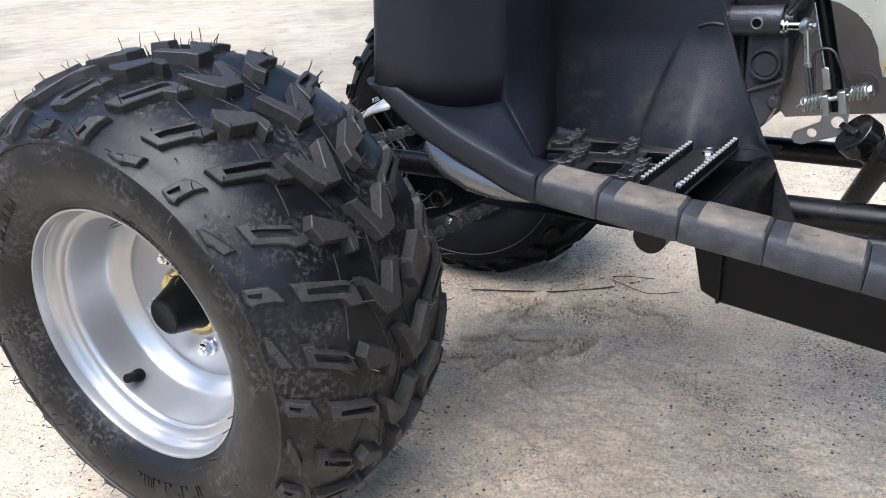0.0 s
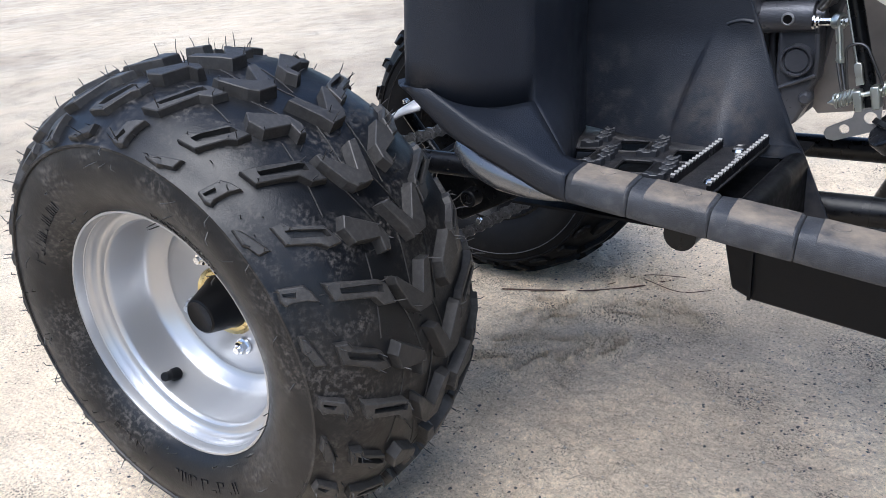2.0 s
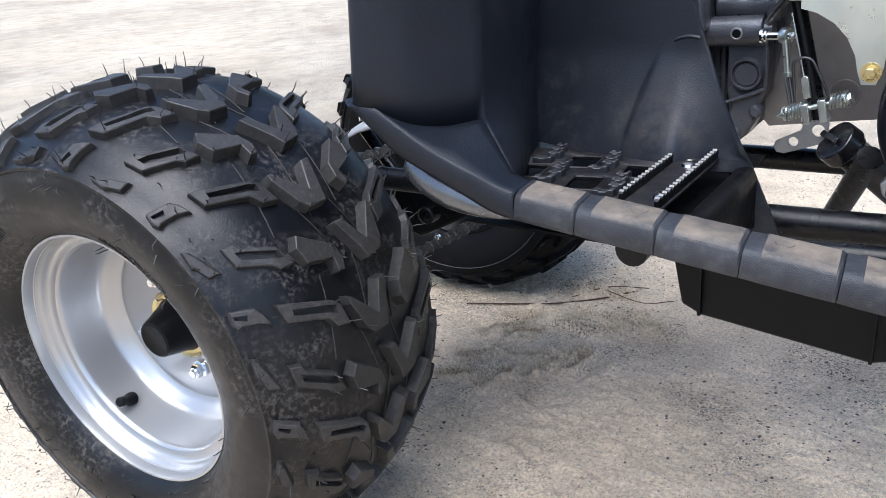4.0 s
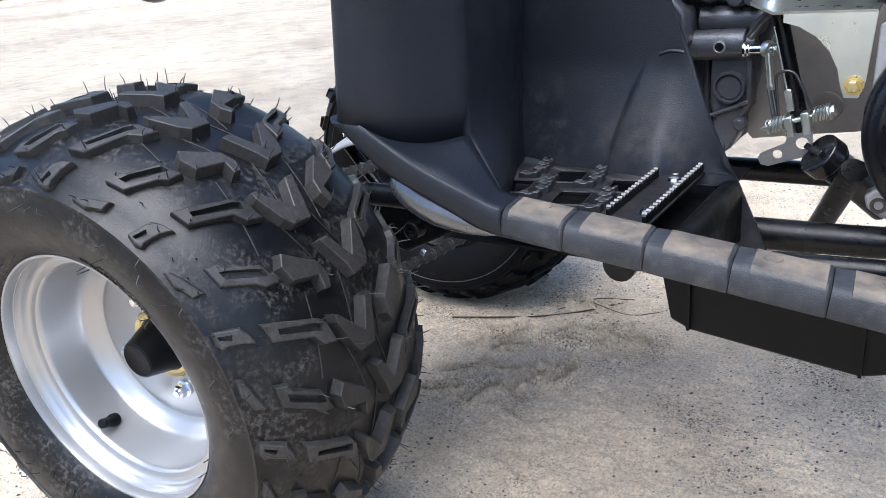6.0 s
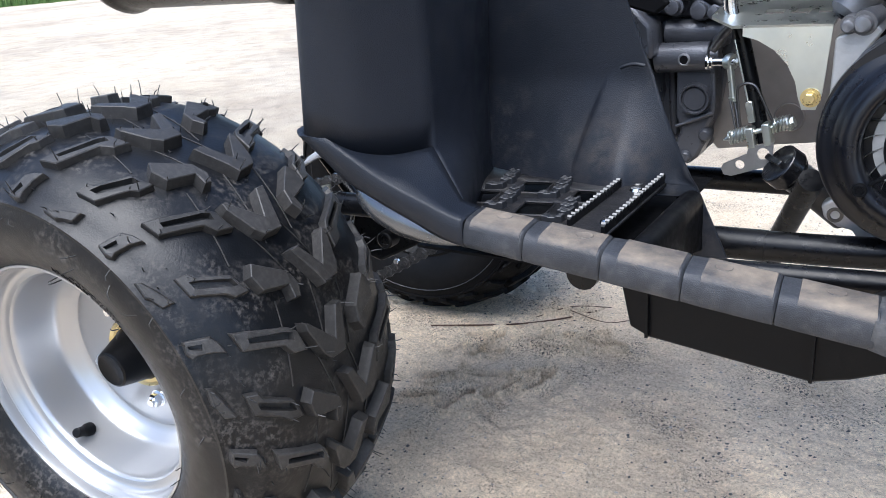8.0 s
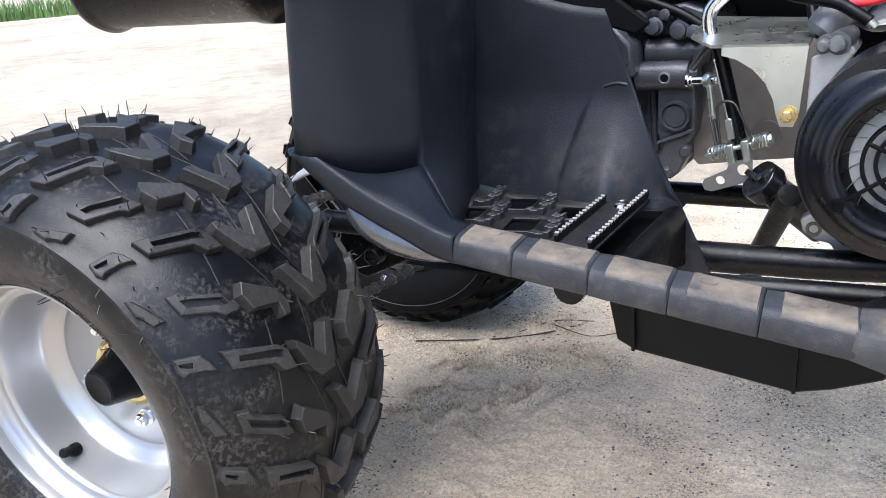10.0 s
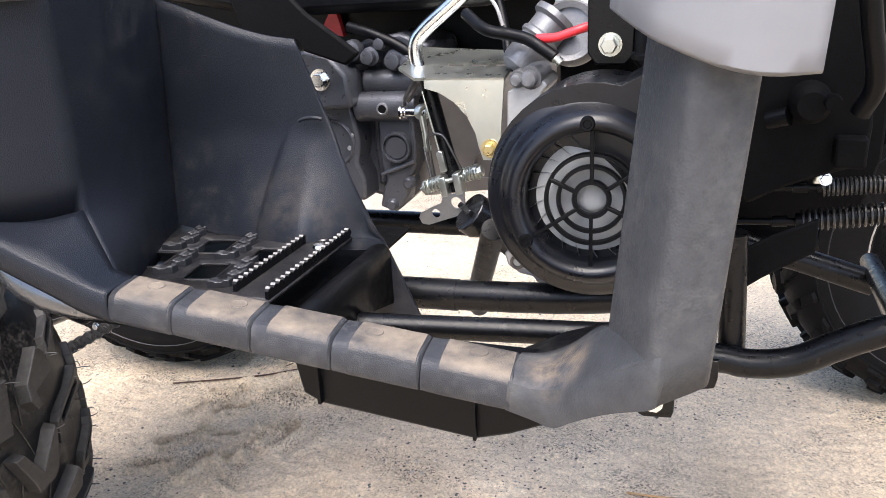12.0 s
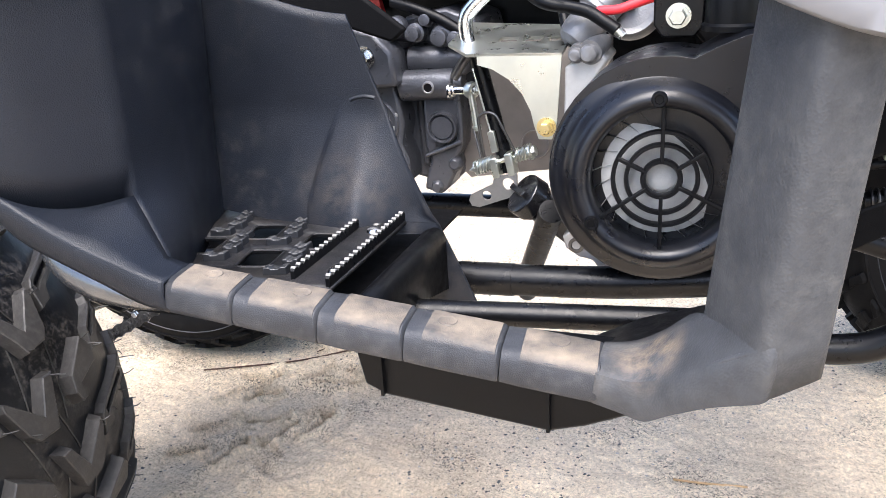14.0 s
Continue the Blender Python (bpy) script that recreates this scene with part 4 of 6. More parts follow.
# foot peg: two saw-toothed strips on a base
peg = empty("foot_peg", atv, label="black steel foot peg with two serrated strips")
for x, y0, y1 in ((-0.1525, 0.548, 0.708), (-0.1205, 0.540, 0.702)):
    teeth = 21
    out = [(y0, 0.4805)]
    for i in range(teeth):
        a = y0 + (y1 - y0) * i / teeth
        out += [(a, 0.4905), (a + 0.0026, 0.4932), (a + 0.0050, 0.4926)]
    out += [(y1, 0.4900), (y1, 0.4805)]
    bm = bmesh.new()
    lo, hi = [bm.verts.new((x - 0.0016, y, z)) for y, z in out], [bm.verts.new((x + 0.0016, y, z)) for y, z in out]
    bm.faces.new(lo)
    bm.faces.new(hi[::-1])
    for i in range(len(lo)):
        j = (i + 1) % len(lo)
        bm.faces.new((lo[j], lo[i], hi[i], hi[j]))
    part("serrated_strip", bm, BLACK_STEEL, peg, "serrated black steel strip with bright worn teeth", smooth=25)
    bm = bmesh.new()
    for i in range(teeth):
        a = y0 + (y1 - y0) * i / teeth
        lo = [bm.verts.new((x + e, q, z)) for e, q, z in ((-0.0018, a + 0.0014, 0.4919), (0.0018, a + 0.0014, 0.4919), (0.0018, a + 0.0051, 0.4926), (-0.0018, a + 0.0051, 0.4926))]
        mid = [bm.verts.new((x + e, a + 0.0027, 0.4936)) for e in (-0.0018, 0.0018)]
        for face in ((lo[0], lo[1], mid[1], mid[0]), (mid[0], mid[1], lo[2], lo[3]), (lo[0], mid[0], lo[3]), (lo[1], lo[2], mid[1]), (lo[3], lo[2], lo[1], lo[0])):
            bm.faces.new(face)
    part("worn_teeth", bm, WORN_EDGE, peg)
bm = bmesh.new()
box(bm, (-0.1535, 0.541, 0.4795), (-0.1195, 0.706, 0.4845))
part("peg_base", bm, FLOOR_PLASTIC, peg, bevel=0.0012)
for x, y in ((-0.135, 0.655), (-0.1275, 0.566)):
    bm = bmesh.new()
    lathe(bm, [(0.0, 0.0035), (0.003, 0.0033), (0.0052, 0.0022), (0.0062, 0.0)], 24, axis="z", matrix=Matrix.Translation((x, y, 0.4845)))
    part("rivet", bm, CHROME, peg, "bright domed rivet")
for x, y in ((-0.140, 0.673), (-0.130, 0.577)):
    bm = bmesh.new()
    lathe(bm, [(0.0025, 0.0012), (0.0040, 0.0015), (0.0052, 0.0003)], 20, axis="z", matrix=Matrix.Translation((x, y, 0.4845)))
    part("drain_eyelet", bm, ZINC_DULL, peg)

# rolled lip and side of the pocket in front of the peg
bm = bmesh.new()
rows = []
rows.append([(-0.1075, y, 0.4640 - 0.2 * (y - 0.513)) for y in (0.513, 0.58, 0.64, 0.700)])
for a in range(9):
    t = math.pi * a / 8
    rows.append([(-0.0985 - 0.009 * math.cos(t), y, 0.4640 + 0.009 * math.sin(t)) for y in (0.513, 0.58, 0.64, 0.700)])
rows.append([(-0.0895, y, 0.4635 - 0.25 * (y - 0.513)) for y in (0.513, 0.58, 0.64, 0.700)])
sheet(bm, rows)
part("pocket_lip", bm, PLASTIC_SMOOTH, well, thick=0.003, smooth=50)

# inner wall, bulging towards the rider's boot
EDGE = [(0.398, -0.060), (0.440, -0.078), (0.476, -0.094), (0.544, -0.122), (0.605, -0.146), (0.658, -0.165)]


def wall_edge(z):
    for (z0, x0), (z1, x1) in zip(EDGE, EDGE[1:]):
        if z <= z1:
            return x0 + (x1 - x0) * (z - z0) / (z1 - z0)
    return EDGE[-1][1]


rows = []
for s in range(27):
    u = s / 26
    row = []
    for k in range(61):
        f = k / 60
        for _ in range(4):
            z = 0.398 + u * (0.694 - 0.036 * f - 0.010 * math.sin(f * math.pi * 0.9) * f - 0.398)
            left = -0.3145 + 0.0095 * max(0, (z - 0.478) / 0.21) if z > 0.478 else -0.112
            right = wall_edge(z)
            x = left + (right - left) * k / 60
            bend = min(right - 0.012, -0.205 + 0.055 * max(0, min(1, (z - 0.48) / 0.16)) ** 1.6)
            if z > 0.478:
                x = left + (bend - left) * k / 36 if k <= 36 else bend + 0.006 * (k - 36) / 4 if k <= 40 else bend + 0.006 + (right - bend - 0.006) * (k - 40) / 20
            f = (x - left) / (right - left)
        s2 = max(0.0, min(1.0, (x - bend) / 0.006)) if z > 0.478 else 0.0
        dip = 0.003 * max(0.0, min(1.0, (x - bend + 0.035) / 0.035)) * (1 - s2)
        y = 0.702 + (dip - 0.006 * s2 * s2 * (3 - 2 * s2)) * max(0, 1 - max(0, z - 0.51) / 0.07) * min(1.0, max(0.0, (z - 0.478) / 0.01))
        # the wall leans in to the back edge of the plate
        lean = max(0.0, min(1.0, (0.575 - z) / 0.09)) ** 1.3 * max(0.0, min(1.0, (-0.110 - x) / 0.045))
        y -= lean * max(0.0, y - max(0.658, 0.683 - 0.18 * (x + 0.299)))
        row.append((x, y, z))
    rows.append(row)
part("inner_wall", sheet(bmesh.new(), rows), WALL_PLASTIC, well, "black textured plastic wall scuffed at boot height", thick=0.0032, smooth=40)
# short arched lip near the edge of the wall
bm = bmesh.new()
lathe(bm, [(0.0272, 0.0005), (0.0284, -0.0010), (0.0292, -0.0010), (0.0306, 0.0005)], 18, matrix=Matrix.Translation((-0.150, 0.694, 0.560)), start=radians(72), end=radians(118))
part("wall_lip", bm, PLASTIC, well)

# tray under the pocket
bm = bmesh.new()
TRAY = [(-0.106, 0.448), (-0.0985, 0.410), (-0.084, 0.4035), (0.035, 0.3905), (0.060, 0.398), (0.092, 0.412), (0.108, 0.446)]
prism(bm, TRAY, 0.541, 0.578)
bmesh.ops.delete(bm, geom=[f for f in bm.faces if f.calc_center_median().z > 0.445 and abs(f.normal.z) > 0.7], context="FACES")
part("lower_tray", bm, PLASTIC_SMOOTH, well, "black plastic tray under the foot well", thick=0.003, bevel=0.002)
for x, z0 in ((-0.0845, 0.4040), (0.0355, 0.3912)):
    bm = bmesh.new()
    prism(bm, [(x - 0.0012, z0), (x + 0.0012, z0), (x + 0.0016, 0.446), (x - 0.0016, 0.446)], 0.5355, 0.549)
    part("tray_rib", bm, PLASTIC_SMOOTH, well)

# inner ledge beside the column
bm = bmesh.new()
sheet(bm, [[(0.084, 0.5145, 0.462), (0.100, 0.5140, 0.468), (0.118, 0.506, 0.486), (0.128, 0.500, 0.497)],
           [(0.070, 0.560, 0.446), (0.096, 0.560, 0.457), (0.120, 0.556, 0.468), (0.136, 0.552, 0.478)],
           [(0.052, 0.602, 0.430), (0.090, 0.604, 0.449), (0.126, 0.604, 0.461), (0.150, 0.602, 0.470)],
           [(0.050, 0.606, 0.405), (0.090, 0.608, 0.405), (0.126, 0.608, 0.405), (0.150, 0.606, 0.405)]])
part("inner_ledge", bm, PLASTIC_SMOOTH, well, thick=0.003, smooth=50)

# painted fender edges above
rows = []
for z, out in ((0.7015, 0.010), (0.703, 0.0125), (0.712, 0.012), (0.75, 0.008), (0.80, 0.0)):
    row = []
    for i, (x, y) in enumerate(fine):
        a, b = fine[max(i - 1, 0)], fine[min(i + 1, len(fine) - 1)]
        nx, ny = (b[1] - a[1]), -(b[0] - a[0])
        d = math.hypot(nx, ny)
        row.append((x + 0.015 - out * abs(nx) / d * (1 if nx < 0 else -1) * (1 if x < -0.33 else -0.4), y - out, z))
    rows.append(row)
part("rear_fender", sheet(bmesh.new(), rows), PLASTIC_WORN, atv, "grey painted edge of the rear fender", thick=0.003, smooth=50)
rows = []
CAP = smooth_line([(0.103, 0.500, 0.2195), (0.118, 0.462, 0.2165), (0.133, 0.441, 0.2125), (0.160, 0.4305, 0.2065), (0.180, 0.4290, 0.2055), (0.2005, 0.4345, 0.2085)], 4)
for up, out in ((0.0, 0.0), (0.0015, 0.0018), (0.010, 0.0015), (0.035, 0.001), (0.08, -0.002)):
    rows.append([p + Vector((-0.06 * up, -out, up)) for p in CAP])
part("front_fender", sheet(bmesh.new(), rows), FENDER_GREY, atv, "light grey painted lower edge of the front fender", at=FENDER, thick=0.003, smooth=50)

# ---- frame ----
frame_part = empty("frame", atv, label="black painted tubular steel frame")


def bar(name, pts, r, material=BLACK_STEEL, parent=None, label="", steps=6, n=18):
    bm = bmesh.new()
    tube(bm, pts, r, n, steps=steps if len(pts) > 2 else 0)
    return part(name, bm, material, parent or frame_part, label)


bar("lower_rail", [(-0.60, 0.740, 0.405), (-0.04, 0.740, 0.4125), (0.155, 0.740, 0.4275)], 0.0145)
bar("rail_sleeve", [(-0.20, 0.740, 0.409), (-0.0385, 0.740, 0.4125)], 0.0152)
bar("lower_rail", [(-0.60, 1.02, 0.385), (0.30, 1.02, 0.392)], 0.0145)
bar("cross_strut", [(-0.006, 0.755, 0.475), (-0.046, 0.84, 0.385), (-0.066, 0.90, 0.33)], 0.0115, steps=0)
bar("foot_peg_tube", [(-0.12, 0.62, 0.430), (0.12, 0.655, 0.4265)], 0.0100)
bar("foot_peg_stub", [(-0.159, 0.585, 0.427), (-0.159, 0.73, 0.427)], 0.0145)
bar("front_rail", [(0.120, 0.745, 0.374), (0.200, 0.75, 0.368), (0.217, 0.75, 0.3655), (0.2405, 0.75, 0.367), (0.263, 0.75, 0.373), (0.289, 0.75, 0.388), (0.314, 0.75, 0.4015), (0.334, 0.75, 0.4095), (0.375, 0.75, 0.415)], 0.0130)
bar("front_strut", [(0.2093, 0.765, 0.368), (0.2043, 0.765, 0.48)], 0.0118)
# bracket with two bolts under the column
bm = bmesh.new()
prism(bm, [(0.1337, 0.396), (0.1337, 0.364), (0.1363, 0.3483), (0.141, 0.3458), (0.1633, 0.3473), (0.1651, 0.3527), (0.1655, 0.3669), (0.1712, 0.3739), (0.1956, 0.3789), (0.1976, 0.3875), (0.198, 0.404)], 0.672, 0.677)
part("step_bracket", bm, BLACK_STEEL, frame_part, bevel=0.001)
for x, z in ((0.1493, 0.3595), (0.1793, 0.3842)):
    hexbolt(frame_part, (x, 0.672, z), (0, -1, 0), 0.0062, 0.006, CHROME, label="bright bracket bolt")
# bar under the flared edge
bm = bmesh.new()
tube(bm, smooth_line([(-0.316, 0.507, 0.5170), (-0.308, 0.501, 0.5115), (-0.293, 0.496, 0.5035), (-0.272, 0.494, 0.4960), (-0.250, 0.492, 0.4900), (-0.230, 0.491, 0.4865), (-0.205, 0.491, 0.4850)], 6), [0.0152 * min(1.0, 0.35 + (i / 7) ** 0.7) * (1 - 0.8 * max(0.0, (i - 18) / 18)) for i in range(37)], 24)
part("side_bar", bm, POLISHED, frame_part, "smooth glossy grey bar under the flared edge")

# swing arm, sprocket and chain
bar("swing_arm", [(-0.30, 0.80, 0.425), (-0.42, 0.80, 0.400), (-0.66, 0.815, 0.300)], 0.026, steps=0)
bar("swing_arm", [(-0.30, 0.97, 0.42), (-0.68, 0.98, 0.300)], 0.026, steps=0)
bm = bmesh.new()
prism(bm, [(-0.62, 0.36), (-0.50, 0.44), (-0.33, 0.47), (-0.30, 0.43), (-0.36, 0.40), (-0.47, 0.375), (-0.58, 0.30), (-0.66, 0.27)], 0.835, 0.95)
part("axle_carrier", bm, BLACK_STEEL, frame_part, "black steel axle carrier", bevel=0.006)
bar("rear_axle", [(-0.683, 0.50, 0.286), (-0.745, 1.22, 0.318)], 0.019)
bm = bmesh.new()
lathe(bm, [(0.055, -0.0025), (0.105, -0.0025), (0.108, 0.0025), (0.055, 0.0025), (0.055, -0.0025)], 48, matrix=Matrix.Translation((-0.70, 0.752, 0.295)))
part("sprocket", bm, ZINC_DULL, frame_part, "steel rear sprocket")
chain = empty("drive_chain", atv, label="oily black roller chain")
bm = bmesh.new()
for x in (-0.0080, 0.0080):
    cylinder(bm, (x, -0.0105, 0), (x, 0.0105, 0), 0.0030, 10)
    cylinder(bm, (x, -0.0055, 0), (x, 0.0055, 0), 0.0052, 10)
for y in (-0.0088, 0.0068):
    prism(bm, [(-0.0150, 0.0), (-0.0125, 0.0058), (-0.0080, 0.0074), (-0.003, 0.0058), (0.003, 0.0058), (0.0080, 0.0074), (0.0125, 0.0058), (0.0150, 0.0), (0.0125, -0.0058), (0.0080, -0.0074), (0.003, -0.0058), (-0.003, -0.0058), (-0.0080, -0.0074), (-0.0125, -0.0058)], y, y + 0.002)
link_mesh = bpy.data.meshes.new("chain_link")
bm.to_mesh(link_mesh)
bm.free()
link_mesh.materials.append(CHAIN_STEEL)
for a, b, n in (((-0.74, 0.75, 0.387), (-0.36, 0.75, 0.510), 25), ((-0.70, 0.75, 0.215), (-0.34, 0.75, 0.412), 26)):
    a, b = Vector(a), Vector(b)
    slope = math.atan2(b.z - a.z, b.x - a.x)
    for i in range(n):
        ob = new("chain_link", link_mesh)
        ob.parent = chain
        p = a.lerp(b, (i + 0.5) / n)
        sag = -0.010 * math.sin(math.pi * (i + 0.5) / n)
        ob.matrix_basis = Matrix.Translation(p + Vector((0, 0.0016 * (i % 2), sag))) @ Matrix.Rotation(-slope, 4, "Y")
bm = bmesh.new()
sheet(bm, [[(x, y, z + dz) for x, z in ((-0.690, 0.412), (-0.650, 0.432), (-0.6345, 0.441), (-0.610, 0.455), (-0.583, 0.468), (-0.555, 0.476))] for y, dz in ((0.740, -0.006), (0.744, 0.0), (0.770, 0.006), (0.795, 0.010))])
part("chain_guard", bm, GUARD, frame_part, "bare pale steel chain guard", thick=0.0025, smooth=60)
for x, z in ((-0.640, 0.446), (-0.588, 0.474)):
    hexbolt(frame_part, (x, 0.756, z), (-0.4, 0, 1), 0.0042, 0.005, CHROME)
bm = bmesh.new()
prism(bm, [(-0.590, 0.424), (-0.565, 0.431), (-0.563, 0.418), (-0.585, 0.412)], 0.735, 0.738)
part("chain_clip", bm, ZINC, frame_part)
bm = bmesh.new()
lathe(bm, [(0.0, -0.002), (0.006, -0.002), (0.0065, -0.004), (0.010, -0.005), (0.0115, -0.004), (0.0120, 0.012)], 28, matrix=Matrix.Translation((-0.492, 0.745, 0.362)))
part("arm_clamp", bm, BLACK_STEEL, frame_part, "round black clamp on the swing arm")
hexbolt(frame_part, (-0.478, 0.745, 0.335), (0, -1, 0), 0.004, 0.005, CHROME)
bm = bmesh.new()
prism(bm, [(-0.56, 0.40), (-0.50, 0.43), (-0.40, 0.45), (-0.36, 0.43), (-0.40, 0.38), (-0.47, 0.345), (-0.53, 0.315), (-0.58, 0.33)], 0.775, 0.795)
part("swing_arm_plate", bm, BLACK_STEEL, frame_part, bevel=0.004)
bar("guard_bracket", [(-0.62, 0.79, 0.455), (-0.56, 0.79, 0.38), (-0.50, 0.79, 0.36)], 0.008, steps=0)

# silencer behind the fender
bm = bmesh.new()
lathe(bm, [(0.0, -1.17), (0.045, -1.17), (0.066, -1.165), (0.078, -1.155), (0.082, -1.14), (0.078, -1.13), (0.074, -1.12), (0.074, -0.80), (0.078, -0.79), (0.078, -0.765), (0.06, -0.735), (0.03, -0.725), (0.0, -0.725)], 48,
      matrix=Matrix.Translation((0, 0.95, 0.712)) @ Matrix.Rotation(radians(-90), 4, "Z"))
part("silencer", bm, BLACK_STEEL, atv, "black painted exhaust silencer")

# ---- engine ----
engine = empty("engine", atv, label="grey cast aluminium engine with a black fan shroud")
bm = bmesh.new()
prism(bm, [(-0.36, 0.56), (-0.34, 0.615), (-0.262, 0.622), (-0.235, 0.600), (-0.200, 0.597), (-0.190, 0.612), (-0.120, 0.611), (-0.112, 0.585), (-0.124, 0.545), (-0.131, 0.505), (-0.142, 0.478), (-0.138, 0.462), (-0.158, 0.443), (-0.176, 0.447),
           (-0.196, 0.452), (-0.235, 0.462), (-0.36, 0.48)], 0.926, 1.02)
part("crankcase", bm, CAST, engine, "grey cast crankcase", bevel=0.005)
bm = bmesh.new()
prism(bm, [(-0.300, 0.560), (-0.245, 0.571), (-0.236, 0.575), (-0.206, 0.584), (-0.2023, 0.561), (-0.1987, 0.539), (-0.196, 0.5226), (-0.2007, 0.4994), (-0.1932, 0.4808), (-0.1928, 0.4550), (-0.2273, 0.455), (-0.300, 0.480)], 0.889, 0.94)
part("clutch_cover", bm, CAST, engine, "grey cast clutch cover", bevel=0.004)
bm = bmesh.new()
lathe(bm, [(0.0235, 0.001), (0.0245, -0.0022), (0.0262, -0.0026), (0.0280, -0.0010), (0.0290, 0.001)], 48, matrix=Matrix.Translation((-0.2300, 0.889, 0.5215)))
part("cover_ring", bm, CAST, engine)
for x, z in ((-0.2050, 0.5310), (-0.2085, 0.5165), (-0.2215, 0.5640)):
    bm = bmesh.new()
    lathe(bm, [(0.0, -0.0016), (0.0022, -0.0016), (0.0028, -0.0006), (0.0030, 0.001)], 14, matrix=Matrix.Translation((x, 0.889, z)))
    part("cover_pin", bm, CAST_BRIGHT, engine)
bm = bmesh.new()
prism(bm, [(-0.1748, 0.575), (-0.1755, 0.5177), (-0.1757, 0.4967), (-0.170, 0.480), (-0.1761, 0.4631), (-0.1802, 0.4465), (-0.1609, 0.4404), (-0.1506, 0.449), (-0.1458, 0.4593), (-0.1395, 0.470), (-0.1417, 0.4815), (-0.1327, 0.4962), (-0.1319, 0.5208), (-0.1344, 0.5463), (-0.1344, 0.575)], 0.897, 0.94)
part("gear_cover", bm, CAST, engine, "grey cast gear cover", bevel=0.0035)
bm = bmesh.new()
lathe(bm, [(0.0, -0.005), (0.0120, -0.005), (0.0130, -0.0035), (0.0140, -0.0035), (0.0148, -0.0070), (0.0165, -0.0070), (0.0175, -0.003), (0.018, 0.0)], 40, matrix=Matrix.Translation((-0.1535, 0.897, 0.5173)))
part("case_boss", bm, CAST, engine)
bm = bmesh.new()
cylinder(bm, (-0.198, 0.900, 0.5615), (-0.138, 0.900, 0.5635), 0.0165, 28)
cylinder(bm, (-0.138, 0.900, 0.5635), (-0.128, 0.900, 0.564), 0.0105, 20)
cylinder(bm, (-0.190, 0.91, 0.588), (-0.122, 0.91, 0.588), 0.014, 24)
part("shift_shaft_housing", bm, CAST, engine, bevel=0.001)
bm = bmesh.new()
lathe(bm, [(0.0, -0.0012), (0.0046, -0.0012), (0.0048, 0.001)], 24, matrix=Matrix.Translation((-0.163, 0.8835, 0.5620)))
part("oil_port", bm, MATT_BLACK, engine, "dark round oil port")
bm = bmesh.new()
lathe(bm, [(0.0044, -0.001), (0.0052, -0.002), (0.0066, -0.0015), (0.0072, 0.002)], 24, matrix=Matrix.Translation((-0.163, 0.8835, 0.5620)))
part("port_rim", bm, CAST_MID, engine)
bm = bmesh.new()
tube(bm, [(-0.1746, 0.896, 0.4853), (-0.155, 0.895, 0.4932), (-0.1334, 0.896, 0.502)], [0.0018, 0.0024, 0.0030], 8)
part("case_rib", bm, CAST, engine)
for pts, r in (([(-0.1352, 0.898, 0.545), (-0.1335, 0.897, 0.520), (-0.1345, 0.897, 0.500)], 0.0028), ([(-0.188, 0.924, 0.575), (-0.187, 0.924, 0.515), (-0.184, 0.924, 0.470)], 0.0045)):
    bm = bmesh.new()
    tube(bm, pts, r, 10, steps=4)
    part("case_rib", bm, CAST, engine)
for x, z in ((-0.1420, 0.4765), (-0.1290, 0.5800), (-0.1640, 0.4500)):
    bm = bmesh.new()
    lathe(bm, [(0.0, -0.006), (0.0045, -0.006), (0.0052, -0.005), (0.0062, -0.004), (0.0075, 0.0), (0.008, 0.004)], 24, matrix=Matrix.Translation((x, 0.897, z)))
    part("case_boss", bm, CAST, engine)
bm = bmesh.new()
prism(bm, [(-0.275, 0.56), (-0.270, 0.615), (-0.245, 0.628), (-0.215, 0.622), (-0.195, 0.60), (-0.192, 0.565)], 0.868, 0.91)
part("mount_lug", bm, CAST, engine, bevel=0.005)
hexbolt(engine, (-0.226, 0.868, 0.596), (0, -1, 0), 0.0075, 0.008, CHROME, washer=0.012, label="bright engine mount bolt")
# small cast knobs and cap screws along the top of the case
for x, y, z, r in ((-0.150, 0.900, 0.6125, 0.0085), (-0.133, 0.896, 0.6105, 0.0062), (-0.178, 0.898, 0.6170, 0.0075), (-0.166, 0.905, 0.6300, 0.0060), (-0.200, 0.895, 0.6230, 0.0085)):
    bm = bmesh.new()
    tube(bm, [(x, y - 0.014, z), (x, y - 0.0135, z), (x, y - 0.004, z), (x, y - 0.003, z), (x, y + 0.01, z)], [r * 0.8, r, r, r * 1.35, r * 1.4], 18)
    part("cap_screw", bm, CAST, engine)
bm = bmesh.new()
tube(bm, [(-0.205, 0.905, 0.648), (-0.178, 0.900, 0.641), (-0.150, 0.898, 0.630), (-0.128, 0.898, 0.617)], 0.0058, 12, steps=5)
part("breather_hose", bm, PLASTIC_SMOOTH, engine, "black rubber breather hose")
bm = bmesh.new()
prism(bm, [(-0.215, 0.606), (-0.196, 0.632), (-0.150, 0.640), (-0.118, 0.628), (-0.112, 0.600)], 0.915, 1.02)
part("case_top", bm, CAST, engine, bevel=0.004)
# side plate
bm = bmesh.new()
prism(bm, [(-0.15, 0.605), (0.02, 0.605), (0.02, 0.475), (-0.03, 0.466), (-0.075, 0.461), (-0.135, 0.453), (-0.15, 0.47)], 0.928, 0.95)
part("side_plate", bm, PLATE, engine, "dull brownish steel side plate")

